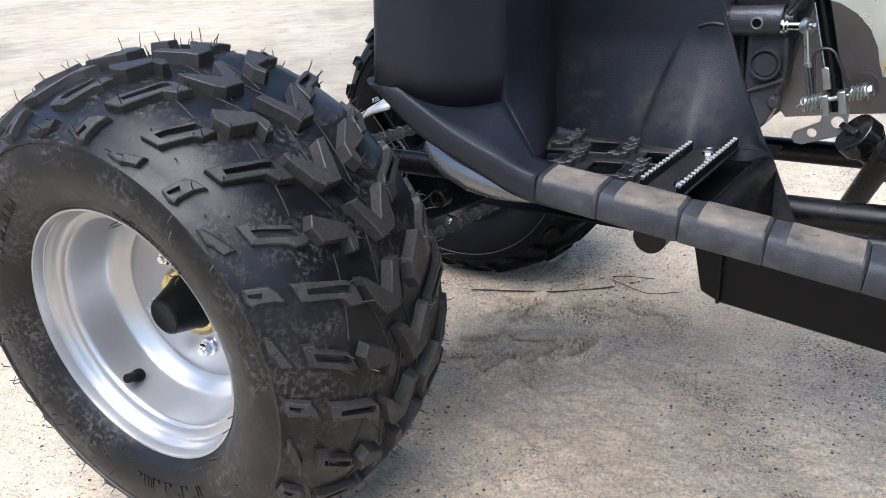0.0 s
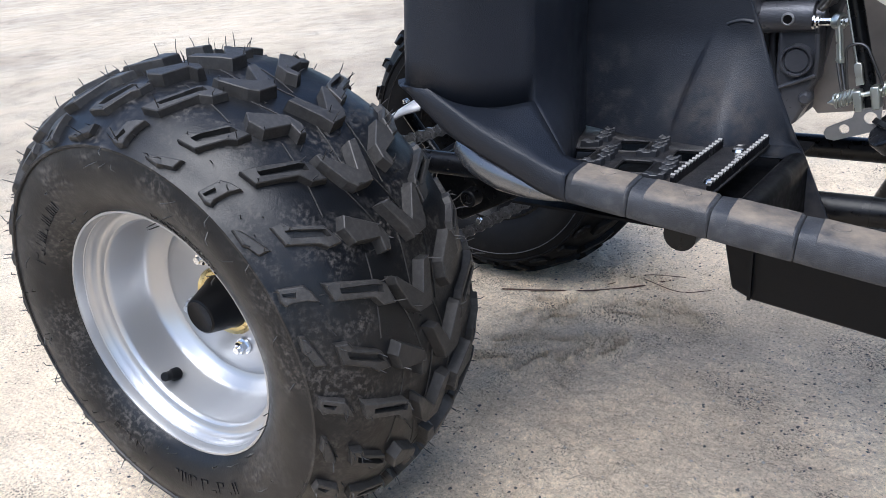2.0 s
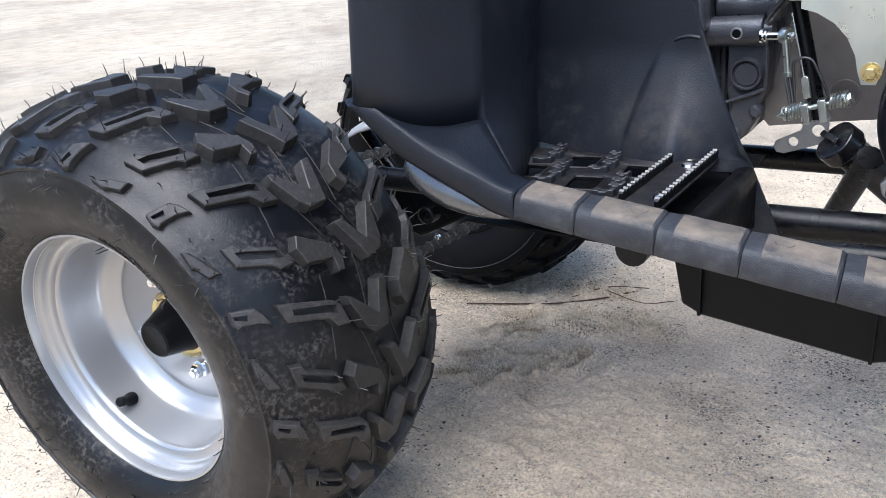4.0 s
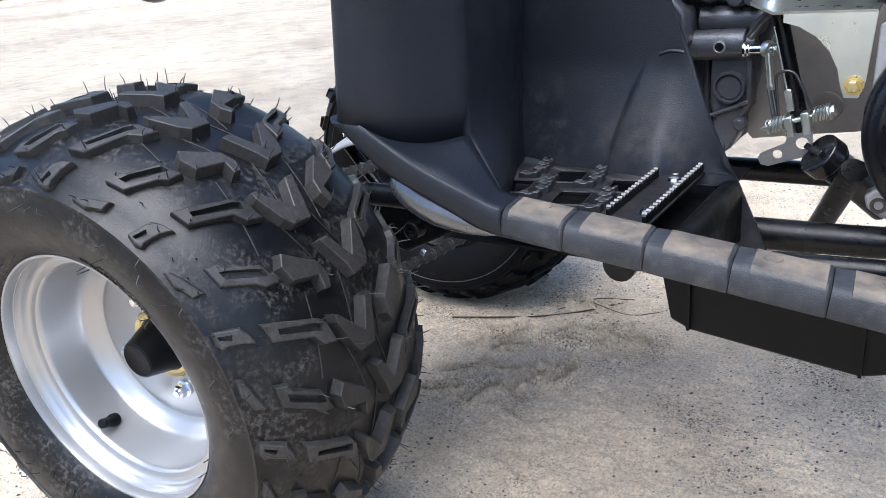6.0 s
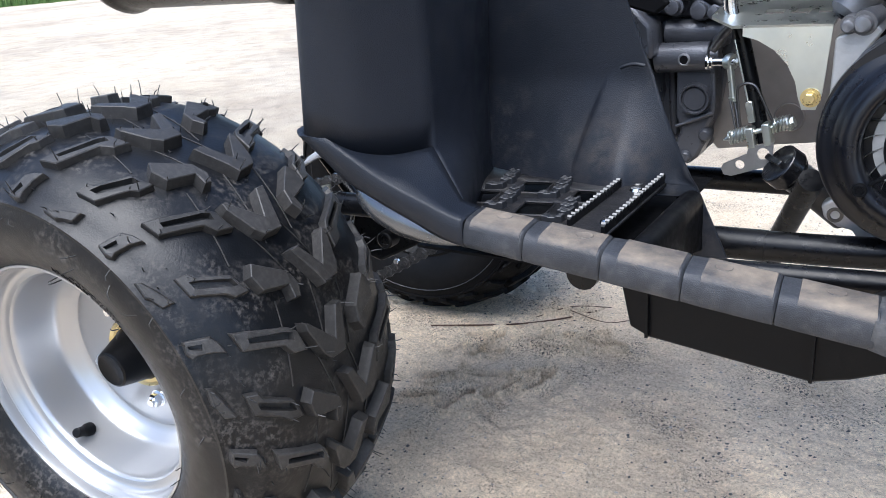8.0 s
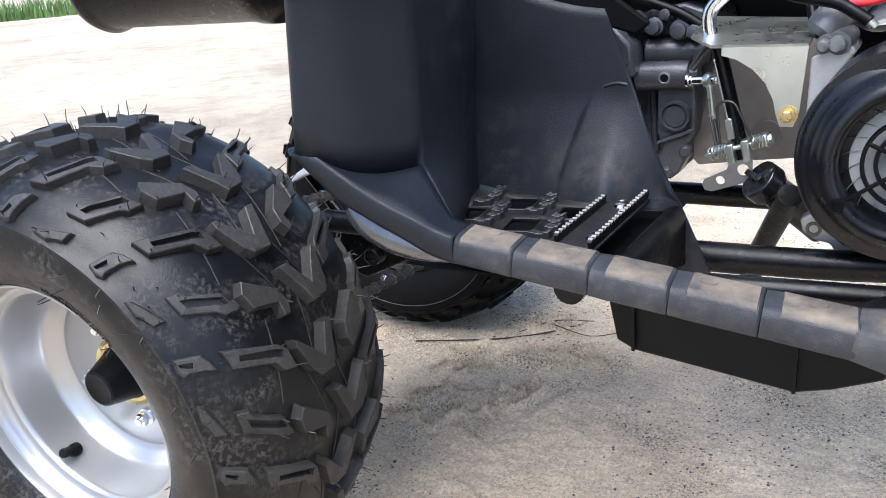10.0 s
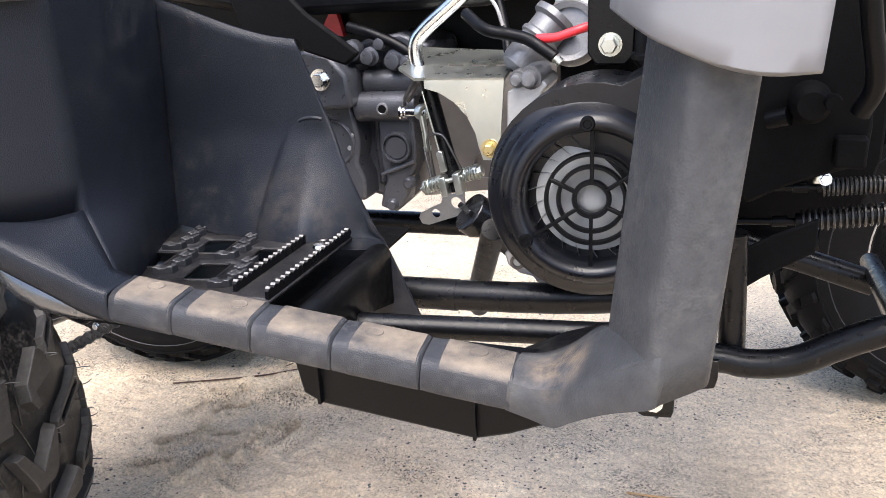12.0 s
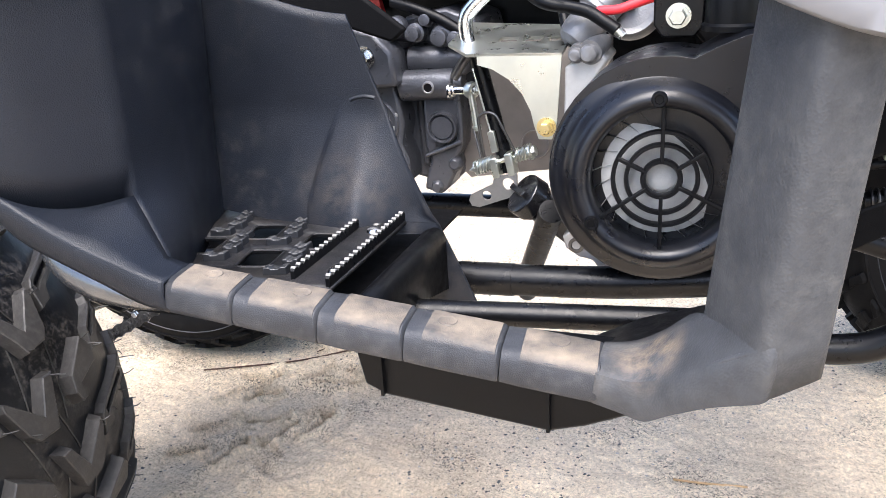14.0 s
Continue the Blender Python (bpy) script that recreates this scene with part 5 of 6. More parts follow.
# zinc bracket with slots and the yellow bolt
bm = bmesh.new()
front_face = [(-0.082, 0.6055), (-0.004, 0.6055), (-0.009, 0.545), (-0.014, 0.530), (-0.026, 0.530), (-0.030, 0.542), (-0.033, 0.556), (-0.041, 0.572), (-0.053, 0.585), (-0.068, 0.594), (-0.082, 0.598)]
prism(bm, front_face, 0.797, 0.800)
part("zinc_bracket", bm, ZINC, engine, "zinc plated steel bracket", smooth=0)
bm = bmesh.new()
edges = []
for loop in [[(-0.092, 0.797), (-0.004, 0.797), (-0.004, 0.885), (-0.120, 0.905), (-0.120, 0.83)], [(-0.072, 0.834), (-0.054, 0.834), (-0.054, 0.849), (-0.072, 0.849)], [(-0.048, 0.834), (-0.030, 0.834), (-0.030, 0.849), (-0.048, 0.849)], [(-0.024, 0.834), (-0.010, 0.834), (-0.010, 0.849), (-0.024, 0.849)]]:
    vs = [bm.verts.new((x, y, 0.6065)) for x, y in loop]
    edges += [bm.edges.new((vs[i], vs[(i + 1) % len(vs)])) for i in range(len(vs))]
bmesh.ops.triangle_fill(bm, use_beauty=True, use_dissolve=False, edges=edges)
for v in bm.verts:
    v.co.z += 0.16 * (v.co.y - 0.797)
part("zinc_bracket_top", bm, ZINC, engine, "slotted top flange of the zinc bracket", thick=0.003, smooth=0)
hexbolt(engine, (-0.0185, 0.797, 0.5415), (0, -1, 0), 0.0054, 0.008, GOLD, washer=0.0090, label="yellow zinc flange bolt")

# gear lever and reverse linkage
link = empty("gear_linkage", atv, label="zinc plated gear lever and reverse linkage")
bar("lever_tube", [(-0.020, 0.84, 0.710), (-0.045, 0.84, 0.688), (-0.068, 0.84, 0.669), (-0.092, 0.84, 0.650), (-0.1035, 0.84, 0.637), (-0.1045, 0.84, 0.622), (-0.101, 0.84, 0.607)], 0.0074, CHROME, link, "bent bright steel gear lever tube")
bar("lever_rod", [(-0.0960, 0.840, 0.604), (-0.094, 0.840, 0.597), (-0.0665, 0.838, 0.487)], 0.0078, BLACK_STEEL, link, steps=0)
bar("rod_edge", [(-0.0975, 0.8325, 0.590), (-0.083, 0.8315, 0.533), (-0.079, 0.8315, 0.517)], 0.0011, ZINC, link, steps=0, n=8)
bm = bmesh.new()
prism(bm, [(-0.0835, 0.5285), (-0.0805, 0.5310), (-0.0765, 0.5305), (-0.0725, 0.5100), (-0.0795, 0.5085)], 0.824, 0.829)
part("rod_clip", bm, ZINC, link, bevel=0.0008)
for xa, za, xb, zb in ((-0.0815, 0.5035, -0.0738, 0.4850), (-0.0665, 0.5085, -0.0580, 0.4880)):
    bm = bmesh.new()
    prism(bm, [(xa, za), (xa + 0.0075, za + 0.0018), (xb + 0.0035, zb), (xb - 0.0042, zb - 0.0015)], 0.819, 0.835)
    part("clamp_plate", bm, ZINC, link, "bright zinc clamp cheek", bevel=0.0012)
bm = bmesh.new()
edges = []
CAM_PLATE = [(-0.1035, 0.4610), (-0.1015, 0.4665), (-0.0785, 0.4785), (-0.0765, 0.4860), (-0.0610, 0.4890), (-0.0535, 0.4905), (-0.0535, 0.4680), (-0.0930, 0.4540), (-0.1005, 0.4552)]
for loop in [CAM_PLATE] + [[(cx + r * math.cos(i * math.pi / 9), cz + r * math.sin(i * math.pi / 9)) for i in range(18)] for cx, cz, r in ((-0.0850, 0.4665, 0.0048), (-0.0625, 0.4790, 0.0062))]:
    vs = [bm.verts.new((x, 0.821, z)) for x, z in loop]
    edges += [bm.edges.new((vs[i], vs[(i + 1) % len(vs)])) for i in range(len(vs))]
bmesh.ops.triangle_fill(bm, use_beauty=True, use_dissolve=False, edges=edges)
part("cam_plate", bm, CAM_STEEL, link, "flat steel cam plate with two holes", thick=0.003, smooth=0)
for a, b in (((-0.0975, 0.829, 0.4915), (-0.0815, 0.829, 0.4975)), ((-0.0570, 0.829, 0.5055), (-0.0415, 0.829, 0.5105))):
    a, b = Vector(a), Vector(b)
    bm = bmesh.new()
    d = b - a
    up, side = Vector((0, 0, 1)), Vector((0, 1, 0))
    tube(bm, [a + d * (i / 50) + 0.0068 * (math.cos(i * 0.63) * up + math.sin(i * 0.63) * side) for i in range(51)], 0.0013, 6)
    part("coil_spring", bm, ZINC, link, "small bright coil spring")
spring_axis = Vector((0.0675, 0, 0.022)).normalized()
bm = bmesh.new()
p0 = Vector((-0.1045, 0.829, 0.4890))
tube(bm, [p0, p0 + spring_axis * 0.002, p0 + spring_axis * 0.006, p0 + spring_axis * 0.0062, p0 + spring_axis * 0.068], [0.0008, 0.0016, 0.0034, 0.0026, 0.0026], 12)
part("spring_bolt", bm, ZINC, link, "threaded bolt through the springs")
for s0, r in ((0.0070, 0.0072), (0.0655, 0.0082)):
    bm = bmesh.new()
    cylinder(bm, p0 + spring_axis * s0, p0 + spring_axis * (s0 + 0.0014), r, 20)
    part("washer", bm, ZINC, link)
hexbolt(link, p0 + spring_axis * 0.0670, spring_axis, 0.0058, 0.005, ZINC)
bar("wire_loop", [(-0.0865, 0.822, 0.505), (-0.0895, 0.822, 0.530), (-0.0905, 0.822, 0.543), (-0.0865, 0.822, 0.5475), (-0.0800, 0.822, 0.5492), (-0.0735, 0.822, 0.5465), (-0.0690, 0.822, 0.539), (-0.0610, 0.823, 0.522), (-0.0545, 0.824, 0.508)], 0.0015, ZINC_DULL, link, n=8)
bar("joint_shank", [(-0.1055, 0.850, 0.562), (-0.1030, 0.850, 0.545), (-0.1010, 0.849, 0.529)], 0.0036, ZINC, link, steps=0)
hexbolt(link, (-0.1008, 0.849, 0.530), (0.18, 0, -1), 0.0042, 0.005, ZINC)
bar("pull_rod", [(-0.0995, 0.849, 0.526), (-0.0925, 0.842, 0.500)], 0.0019, ZINC_DULL, link, steps=0, n=10)
bar("return_wire", [(-0.1030, 0.846, 0.526), (-0.0945, 0.838, 0.498)], 0.0012, ZINC_DULL, link, steps=0, n=8)
bm = bmesh.new()
cylinder(bm, (-0.131, 0.855, 0.564), (-0.100, 0.853, 0.565), 0.0044, 16)
for x, r, wd in ((-0.1305, 0.0078, 0.0022), (-0.1265, 0.0066, 0.0018)):
    cylinder(bm, (x, 0.855, 0.564), (x + wd, 0.855, 0.564), r, 20)
part("pivot_pin", bm, CHROME, link, "bright pivot pin")
bm = bmesh.new()
lathe(bm, [(0.0045, -0.004), (0.0078, -0.004), (0.0088, 0.0), (0.0078, 0.004), (0.0045, 0.004), (0.0045, -0.004)], 24, matrix=Matrix.Translation((-0.1060, 0.853, 0.565)) @ Matrix.Rotation(radians(62), 4, "Z"))
part("ball_joint", bm, ZINC, link, "bright ball joint eye")
hexbolt(link, (-0.1015, 0.853, 0.565), (1, -0.2, 0), 0.0040, 0.005, ZINC)
bar("link_arm", [(-0.128, 0.868, 0.575), (-0.116, 0.862, 0.592), (-0.104, 0.855, 0.604)], 0.0045, ZINC_DULL, link, steps=0)
bm = bmesh.new()
lathe(bm, [(0.0135, -0.0015), (0.0150, -0.0022), (0.0160, 0.0)], 36, matrix=Matrix.Translation((-0.0590, 0.926, 0.4930)))
part("plate_ring", bm, PLATE, engine)

# oil filler with black cap
cap_a, cap_b = Vector((-0.050, 0.806, 0.478)), Vector((-0.030, 0.820, 0.458))
d = (cap_b - cap_a).normalized()
bm = bmesh.new()
tube(bm, [cap_a + d * 0.006, cap_a + d * 0.0068, cap_a + d * 0.022, cap_a + d * 0.0225, cap_a + d * 0.027], [0.0180, 0.0212, 0.0216, 0.0190, 0.0190], 36)
fin = Matrix.Translation(cap_a + d * 0.004) @ d.to_track_quat("Z", "Y").to_matrix().to_4x4()
box(bm, (-0.0160, -0.0030, -0.0050), (0.0160, 0.0030, 0.004), fin)
part("filler_cap", bm, GLOSS_BLACK, engine, "glossy black oil filler cap with a grip bar", smooth=40, bevel=0.001)
bm = bmesh.new()
tube(bm, [cap_a + d * 0.026, cap_a + d * 0.028, cap_a + d * 0.060, cap_a + d * 0.10], [0.0172, 0.0165, 0.0165, 0.0185], 28)
part("filler_neck", bm, SHROUD_PLASTIC, engine, "black filler neck")

# fan shroud with its grille
SHROUD = Matrix.Translation((0.092, 0.700, 0.5245)) @ Matrix.Rotation(radians(4), 4, "Z") @ Matrix.Rotation(radians(-3), 4, "X")
bm = bmesh.new()
lathe(bm, [(0.0540, 0.022), (0.0540, 0.004), (0.0547, -0.003), (0.0570, -0.009), (0.0605, -0.0118), (0.0645, -0.0115), (0.0688, -0.008), (0.0725, -0.001), (0.0755, 0.007), (0.0785, 0.0105), (0.0830, 0.0118), (0.0875, 0.0145), (0.0900, 0.0205), (0.0908, 0.040)], 96, matrix=SHROUD)
part("fan_shroud", bm, SHROUD_PLASTIC, engine, "round black plastic fan shroud", smooth=60)
bm = bmesh.new()
prism_pts = []
for i in range(27):
    a = radians(78 + i * 9)
    r = 0.088 + 0.004 * math.sin(i * 0.12)
    prism_pts.append((0.094 + r * math.cos(a), 0.5275 + r * math.sin(a)))
scroll = [(0.168, 0.632), (0.148, 0.630), (0.128, 0.622)] + prism_pts + [(0.15, 0.455), (0.168, 0.49)]
prism(bm, scroll, 0.7125, 0.79)
part("fan_scroll", bm, SHROUD_PLASTIC, engine, "black plastic cooling scroll", bevel=0.011, smooth=60)
bm = bmesh.new()
for r, wdt in ((0.0140, 0.0020), (0.0268, 0.0017), (0.0368, 0.0017)):
    lathe(bm, [(r - wdt, -0.004), (r - wdt * 0.6, -0.0058), (r + wdt * 0.6, -0.0058), (r + wdt, -0.004), (r + wdt, 0.001), (r - wdt, 0.001), (r - wdt, -0.004)], 56, matrix=SHROUD)
part("grille_ring", bm, PLASTIC_SMOOTH, engine)
for i in range(6):
    a = radians(90 + 60 * i + (4 if i % 3 else 0))
    bm = bmesh.new()
    box(bm, (0.0135, -0.0062, -0.0015), (0.060 if i in (0, 2, 4, 3) else 0.0375, -0.001, 0.0015), SHROUD @ Matrix.Rotation(-a, 4, "Y"))
    part("grille_spoke", bm, PLASTIC_SMOOTH, engine, bevel=0.0006)
for a in (93, 213, 333):
    t = radians(a)
    bm = bmesh.new()
    lathe(bm, [(0.0, -0.0135), (0.003, -0.0135), (0.0034, -0.0148), (0.0052, -0.0148), (0.006, -0.0120), (0.006, -0.008)], 20, matrix=SHROUD @ Matrix.Translation((0.0625 * math.cos(t), 0.0, 0.0625 * math.sin(t))))
    part("shroud_screw", bm, PLASTIC_SMOOTH, engine)
bm = bmesh.new()
lathe(bm, [(0.0, 0.0055), (0.006, 0.0057), (0.0105, 0.0062), (0.0122, 0.0075), (0.014, 0.0105), (0.026, 0.0100), (0.0355, 0.0105), (0.0470, 0.0120), (0.0476, 0.022), (0.0, 0.022)], 48, matrix=SHROUD)
part("fan_hub", bm, FAN_PLASTIC, engine, "pale cast fan hub")
blade = bmesh.new()
sheet(blade, [[(r, y, 0.0085 * ((r - 0.026) / 0.022) ** 2) for r in (0.0360, 0.040, 0.044, 0.048, 0.0530)] for y in (0.0060, 0.0110, 0.0180)])
bmesh.ops.solidify(blade, geom=blade.faces[:], thickness=0.0014)
bmesh.ops.recalc_face_normals(blade, faces=blade.faces)
blade_mesh = bpy.data.meshes.new("fan_blade")
blade.to_mesh(blade_mesh)
blade.free()
blade_mesh.materials.append(FAN_PLASTIC)
for i in range(22):
    ob = new("fan_blade", blade_mesh)
    ob.parent = engine
    ob.matrix_basis = SHROUD @ Matrix.Translation((0, 0.004, 0)) @ Matrix.Rotation(2 * math.pi * i / 22, 4, "Y")
bm = bmesh.new()
lathe(bm, [(0.0, 0.034), (0.0540, 0.034), (0.0540, 0.018)], 48, matrix=SHROUD)
part("fan_backing", bm, MATT_BLACK, engine)
# alloy lug under the shroud
bm = bmesh.new()
prism(bm, [(0.003, 0.452), (0.006, 0.440), (0.018, 0.432), (0.030, 0.430), (0.034, 0.424), (0.13, 0.424), (0.13, 0.46), (0.05, 0.47), (0.025, 0.455), (0.012, 0.458)], 0.756, 0.775)
part("alloy_lug", bm, CAST_BRIGHT, engine, "pale alloy lug with a bolt hole", bevel=0.002)
bm = bmesh.new()
lathe(bm, [(0.0, 0.001), (0.0035, 0.001), (0.0045, -0.0012), (0.0068, -0.0012), (0.0075, 0.001)], 24, matrix=Matrix.Translation((0.0155, 0.7558, 0.4435)))
part("lug_bush", bm, ZINC_DULL, engine)

# starter motor, carburettor and hoses on top
bm = bmesh.new()
lathe(bm, [(0.0, 0.0), (0.010, 0.0), (0.0155, 0.004), (0.0175, 0.012), (0.0175, 0.034), (0.0195, 0.036), (0.0195, 0.040), (0.0175, 0.042), (0.0180, 0.055), (0.0225, 0.058), (0.0225, 0.064), (0.0, 0.066)], 40, axis="z",
      matrix=Matrix.Translation((0.000, 0.815, 0.612)) @ Vector((0.52, 0.35, 0.62)).to_track_quat("Z", "Y").to_matrix().to_4x4())
part("starter_motor", bm, CAST_MID, engine, "grey cast starter motor")
bm = bmesh.new()
lathe(bm, [(0.0, -0.006), (0.012, -0.005), (0.024, 0.0), (0.030, 0.010), (0.031, 0.035)], 40, matrix=Matrix.Translation((0.058, 0.862, 0.668)) @ Matrix.Rotation(radians(-28), 4, "X"))
part("carburettor_cover", bm, CAST_BRIGHT, engine, "pale alloy carburettor cover")
bm = bmesh.new()
lathe(bm, [(0.022, -0.001), (0.0275, -0.003), (0.030, 0.002), (0.030, 0.02)], 36, matrix=Matrix.Translation((0.048, 0.842, 0.644)) @ Matrix.Rotation(radians(-15), 4, "X"))
lathe(bm, [(0.0, 0.004), (0.023, 0.003), (0.024, 0.02)], 36, matrix=Matrix.Translation((0.048, 0.842, 0.644)) @ Matrix.Rotation(radians(-15), 4, "X"))
part("carburettor", bm, CAST_MID, engine, "grey cast carburettor", smooth=50)
for x, z, r in ((0.008, 0.6055, 0.0075), (0.0195, 0.6065, 0.010)):
    bm = bmesh.new()
    tube(bm, [(x, 0.790, z), (x, 0.7915, z), (x + 0.001, 0.797, z + 0.001), (x + 0.001, 0.797, z + 0.001), (x + 0.006, 0.825, z + 0.006)], [r * 0.55, r * 0.75, r * 0.8, r * 1.1, r], 20)
    part("case_bolt", bm, CAST_MID, engine, "oily round-headed case bolt")
bm = bmesh.new()
prism(bm, [(-0.004, 0.520), (0.008, 0.548), (0.022, 0.580), (0.036, 0.600), (0.030, 0.607), (0.010, 0.600), (-0.002, 0.595)], 0.800, 0.86)
part("cylinder_block", bm, CAST_BRIGHT, engine, "pale alloy cylinder block", bevel=0.002)
bar("red_cable", [(0.028, 0.796, 0.6425), (0.045, 0.792, 0.6435), (0.058, 0.792, 0.6475), (0.068, 0.793, 0.6505), (0.085, 0.80, 0.655)], 0.0040, RED, engine, "red battery cable")
bar("black_hose", [(-0.045, 0.82, 0.664), (-0.021, 0.80, 0.651), (0.004, 0.797, 0.646), (0.020, 0.794, 0.642), (0.034, 0.790, 0.634), (0.045, 0.788, 0.627)], 0.0056, PLASTIC_SMOOTH, engine, "black sleeved cable")
bar("cable_terminal", [(0.045, 0.788, 0.627), (0.050, 0.788, 0.622)], 0.0042, ZINC, engine)
bar("black_hose", [(-0.03, 0.86, 0.70), (-0.014, 0.84, 0.655), (-0.004, 0.82, 0.625), (0.004, 0.815, 0.612)], 0.0045, PLASTIC_SMOOTH, engine, "black rubber hose")
bar("clear_tube", [(-0.022, 0.80, 0.685), (-0.008, 0.79, 0.672), (-0.002, 0.79, 0.655)], 0.0016, CAST_BRIGHT, engine, n=8)
# black bracket with the large bolt, rubber boot
bm = bmesh.new()
prism(bm, [(0.076, 0.80), (0.076, 0.632), (0.083, 0.622), (0.108, 0.622), (0.115, 0.630), (0.120, 0.80)], 0.772, 0.782)
part("engine_hanger", bm, BLACK_STEEL, frame_part, "black steel engine hanger", bevel=0.0015)
hexbolt(frame_part, (0.0955, 0.772, 0.639), (0, -1, 0), 0.0070, 0.012, ZINC, washer=0.0100, label="large bright bolt")
bm = bmesh.new()
lathe(bm, [(0.0, 0.045), (0.010, 0.044), (0.018, 0.036), (0.021, 0.022), (0.0215, 0.006), (0.024, 0.004), (0.024, 0.0), (0.0, 0.0)], 28, axis="z", matrix=Matrix.Translation((0.137, 0.768, 0.628)))
part("rubber_boot", bm, PLASTIC_SMOOTH, engine, "black rubber boot")

bm = bmesh.new()
prism(bm, [(-0.62, 0.60), (-0.30, 0.60), (-0.29, 0.555), (0.0, 0.56), (0.20, 0.50), (0.25, 0.52), (0.45, 0.60), (0.45, 0.80), (-0.62, 0.80)], 1.03, 1.10)
part("body_side", bm, PLASTIC_SMOOTH, atv, "black plastic far side of the body", bevel=0.01)
bm = bmesh.new()
prism(bm, [(-0.292, 0.635), (-0.262, 0.628), (-0.272, 0.668)], 1.012, 1.022)
part("red_trim", bm, RED, atv, "small red plastic trim")
# black underside of the body over and behind the engine
bm = bmesh.new()
prism(bm, [(-0.55, 0.70), (-0.30, 0.66), (-0.05, 0.665), (0.10, 0.70), (0.5, 0.74), (0.5, 0.84), (-0.55, 0.84)], 0.90, 1.04)
part("seat_base", bm, PLASTIC_SMOOTH, atv, "black plastic underside of the seat", bevel=0.01)
bm = bmesh.new()
prism(bm, [(-0.31, 0.700), (-0.2900, 0.640), (-0.2322, 0.640), (-0.2250, 0.6300), (-0.1787, 0.6152), (-0.1631, 0.6275), (-0.188, 0.6464), (-0.2182, 0.668), (-0.25, 0.700)], 0.832, 0.840)
part("hanger_plate", bm, MATT_BLACK, frame_part, bevel=0.003)

# front: splash panel, far suspension arm, cables with springs
bm = bmesh.new()
prism(bm, [(0.10, 0.90), (0.10, 0.62), (0.19, 0.51), (0.215, 0.478), (0.25, 0.497), (0.285, 0.510), (0.3147, 0.520), (0.3165, 0.555), (0.312, 0.600), (0.305, 0.66), (0.300, 0.90)], 0.86, 0.89)
part("splash_panel", bm, MATT_BLACK, atv, "black plastic front splash panel", bevel=0.004)
bm = bmesh.new()
prism(bm, [(0.196, 0.400), (0.200, 0.438), (0.215, 0.455), (0.237, 0.4686), (0.2735, 0.486), (0.2735, 0.455), (0.245, 0.437), (0.231, 0.4276)], 0.797, 0.803)
part("splash_flap", bm, MATT_BLACK, atv, "black plastic flap under the splash panel", bevel=0.002)
# added black sheet: stands in for the shade behind the springs, hides the tyre
bm = bmesh.new()
prism(bm, [(0.10, 0.62), (0.10, 0.410), (0.199, 0.375), (0.245, 0.398), (0.285, 0.425), (0.330, 0.440), (0.345, 0.500), (0.345, 0.620)], 0.966, 0.974)
part("wheel_arch_liner", bm, MATT_BLACK, atv, "black sheet standing in for the dark behind the springs", bevel=0.003)
bm = bmesh.new()
prism(bm, [(0.274, 0.494), (0.276, 0.504), (0.291, 0.502), (0.291, 0.493)], 0.884, 0.898)
part("cable_clip", bm, ZINC, atv, "bright cable clip", bevel=0.002)
arm = empty("suspension_arm", atv, label="black tubular front suspension arm")
bar("arm_tube", [(0.17, 0.95, 0.424), (0.2537, 0.95, 0.399), (0.274, 0.95, 0.3945), (0.349, 0.95, 0.372)], 0.0135, parent=arm, steps=0)
bar("arm_tube", [(0.3520, 1.00, 0.378), (0.3490, 0.93, 0.386), (0.3425, 0.80, 0.402), (0.341, 0.76, 0.408)], 0.0100, parent=arm, steps=0)
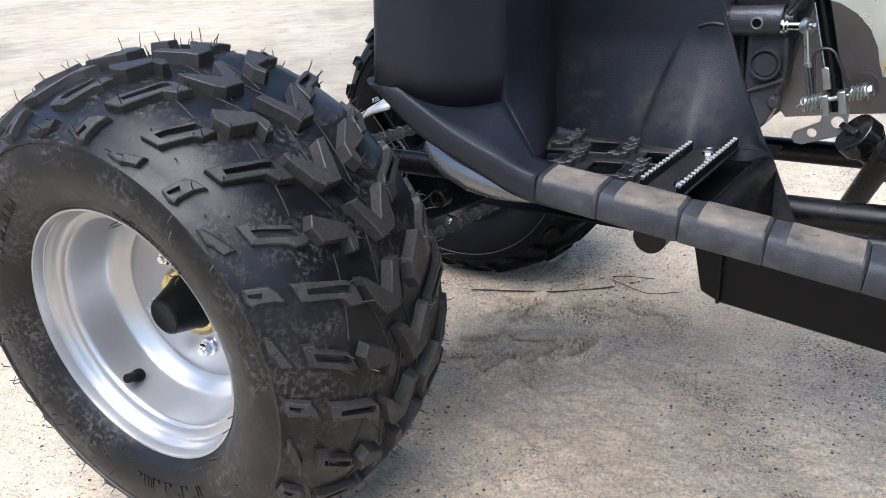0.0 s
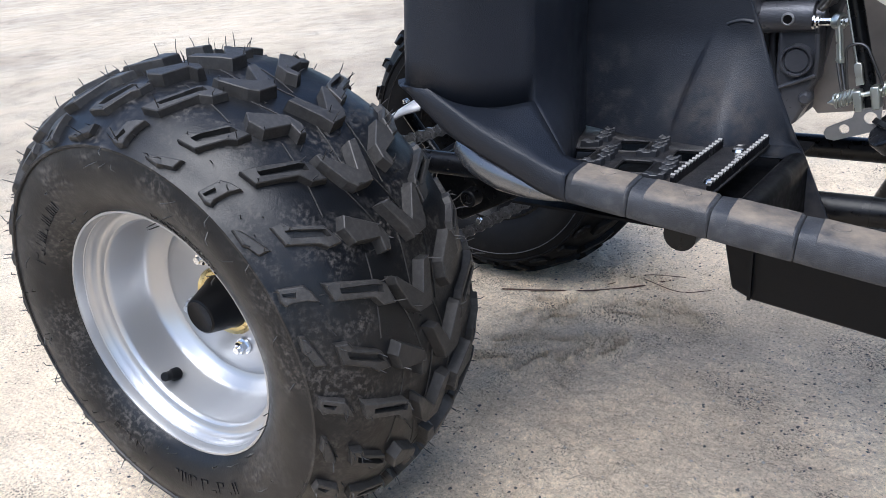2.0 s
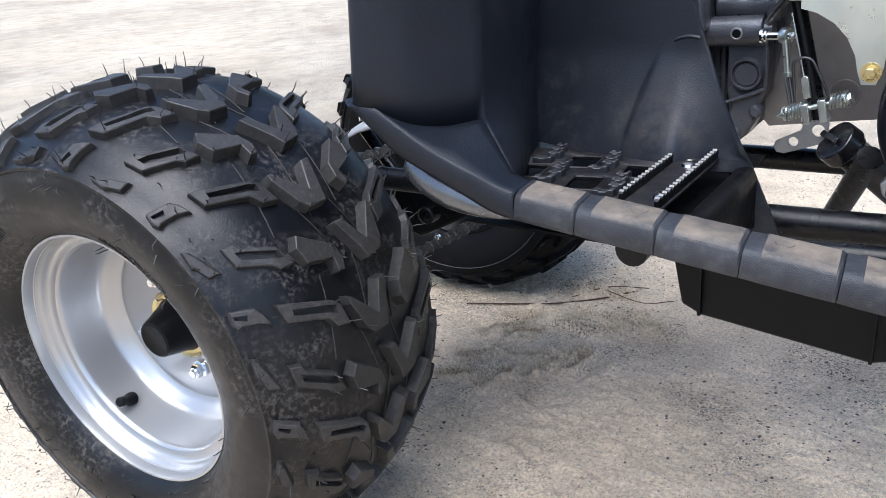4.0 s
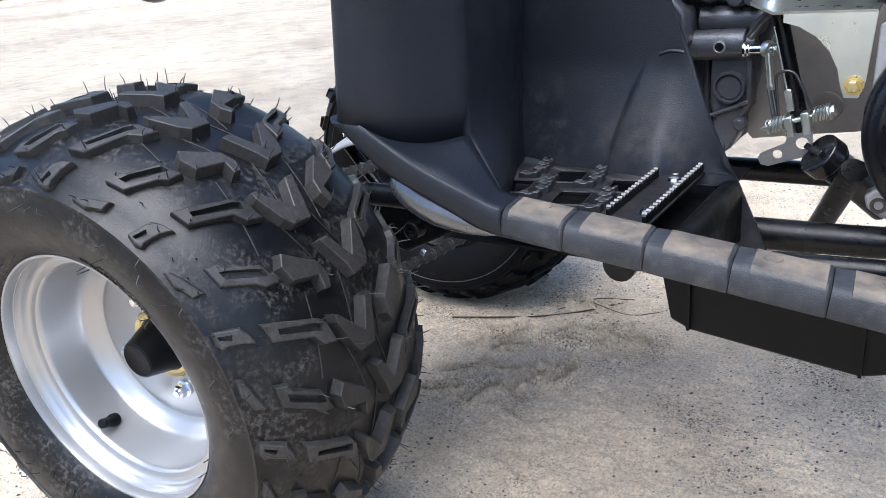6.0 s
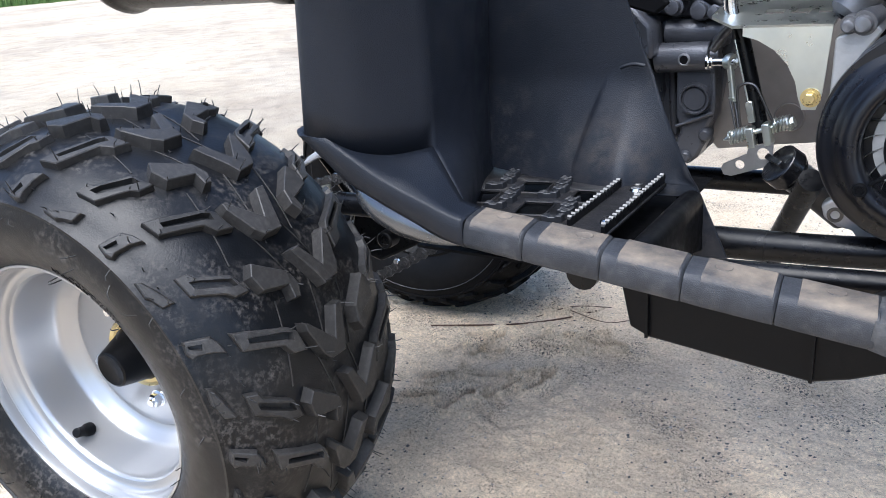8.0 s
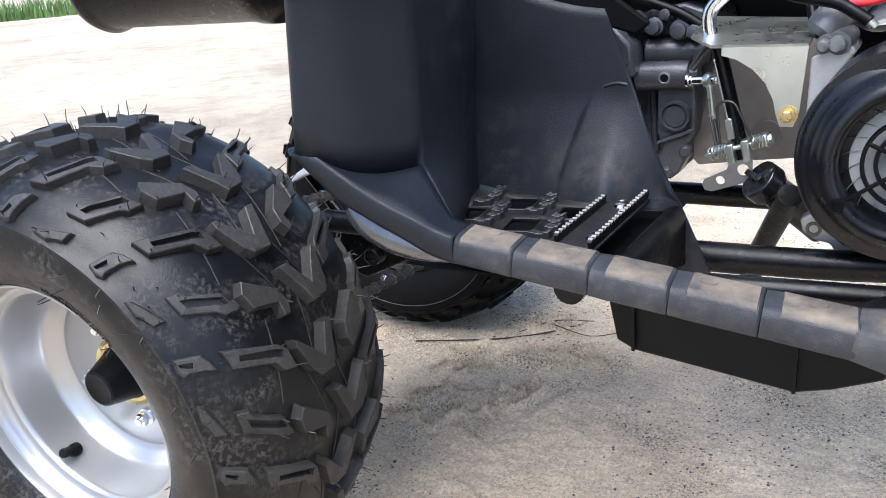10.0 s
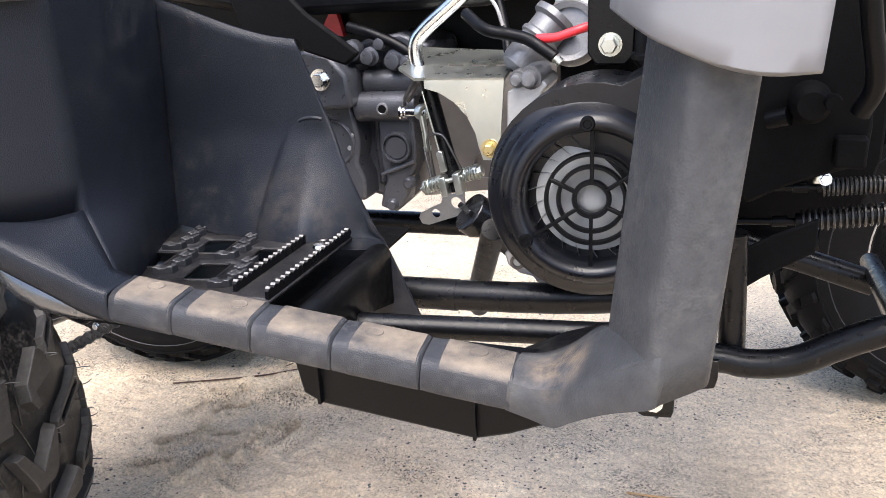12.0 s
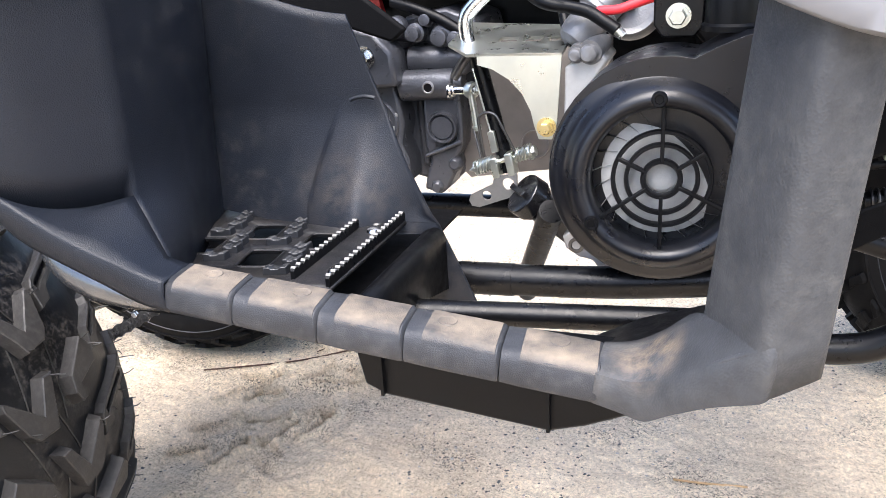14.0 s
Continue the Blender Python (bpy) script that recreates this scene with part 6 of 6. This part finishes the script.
for z0, z1, x0, x1, r, turns in ((0.4512, 0.476, 0.268, 0.42, 0.0100, 28), (0.4870, 0.500, 0.284, 0.42, 0.0078, 34)):
    a, b = Vector((x0, 0.90, z0)), Vector((x1, 0.90, z1))
    n = turns * 10
    bm = bmesh.new()
    tube(bm, [a.lerp(b, i / n) + r * Vector((0, math.cos(i * 0.628), math.sin(i * 0.628))) for i in range(n + 1)], 0.0015, 6)
    part("return_spring", bm, ZINC_DULL, atv, "dull coil spring over a black cable")
    bm = bmesh.new()
    tube(bm, [a + Vector((-0.004, 0, -0.0005)), a, b], r * 0.86, 14)
    tube(bm, [a + Vector((-0.075, 0, -0.003)), a], 0.0038, 10)
    tube(bm, [a + Vector((-0.026, 0, -0.001)), a + Vector((-0.012, 0, 0))], 0.0058, 12)
    part("cable", bm, PLASTIC_SMOOTH, atv, "black rubber sleeved cable")
hexbolt(atv, (0.285, 0.885, 0.499), (0, -1, 0.2), 0.005, 0.006, CHROME)

# knuckle, hoses and fittings in front of the splash panel
bm = bmesh.new()
lathe(bm, [(0.0, -0.030), (0.012, -0.030), (0.017, -0.024), (0.0185, -0.010), (0.0185, 0.0)], 28, matrix=Matrix.Translation((0.262, 0.860, 0.578)))
lathe(bm, [(0.0, -0.040), (0.0065, -0.040), (0.0075, -0.030)], 20, matrix=Matrix.Translation((0.278, 0.860, 0.582)))
part("horn_body", bm, MATT_BLACK, atv, "black rubber fitting on the splash panel")
bm = bmesh.new()
tube(bm, [(0.228, 0.852, 0.560), (0.245, 0.846, 0.566)], 0.0085, 16)
part("hose_fitting", bm, PLASTIC_SMOOTH, atv)
bm = bmesh.new()
prism(bm, [(0.285, 0.520), (0.312, 0.520), (0.312, 0.548), (0.285, 0.548)], 0.84, 0.86)
part("switch_block", bm, MATT_BLACK, atv, bevel=0.003)
bar("hanging_hose", [(0.285, 0.80, 0.72), (0.298, 0.81, 0.650), (0.308, 0.82, 0.600), (0.300, 0.83, 0.572)], 0.0085, PLASTIC_SMOOTH, atv, "black rubber hose hanging by the splash panel")

# unseen fenders, added over the front wheels to shade the parts below
for y, wide in ((0.45, 0.27), (1.02, 0.54)):
    bm = bmesh.new()
    rows = []
    for x, z in ((0.13, 0.775), (0.20, 0.80), (0.36, 0.84), (0.52, 0.82), (0.66, 0.78), (0.74, 0.74)):
        rows.append([(x, y, z - 0.02), (x, y + 0.26 * wide, z), (x, y + 0.63 * wide, z + 0.015), (x, y + wide, z + 0.02)])
    sheet(bm, rows)
    part("front_fender_top", bm, FENDER_GREY, atv, "grey painted front fender, unseen, added for its shade", thick=0.004, smooth=60)
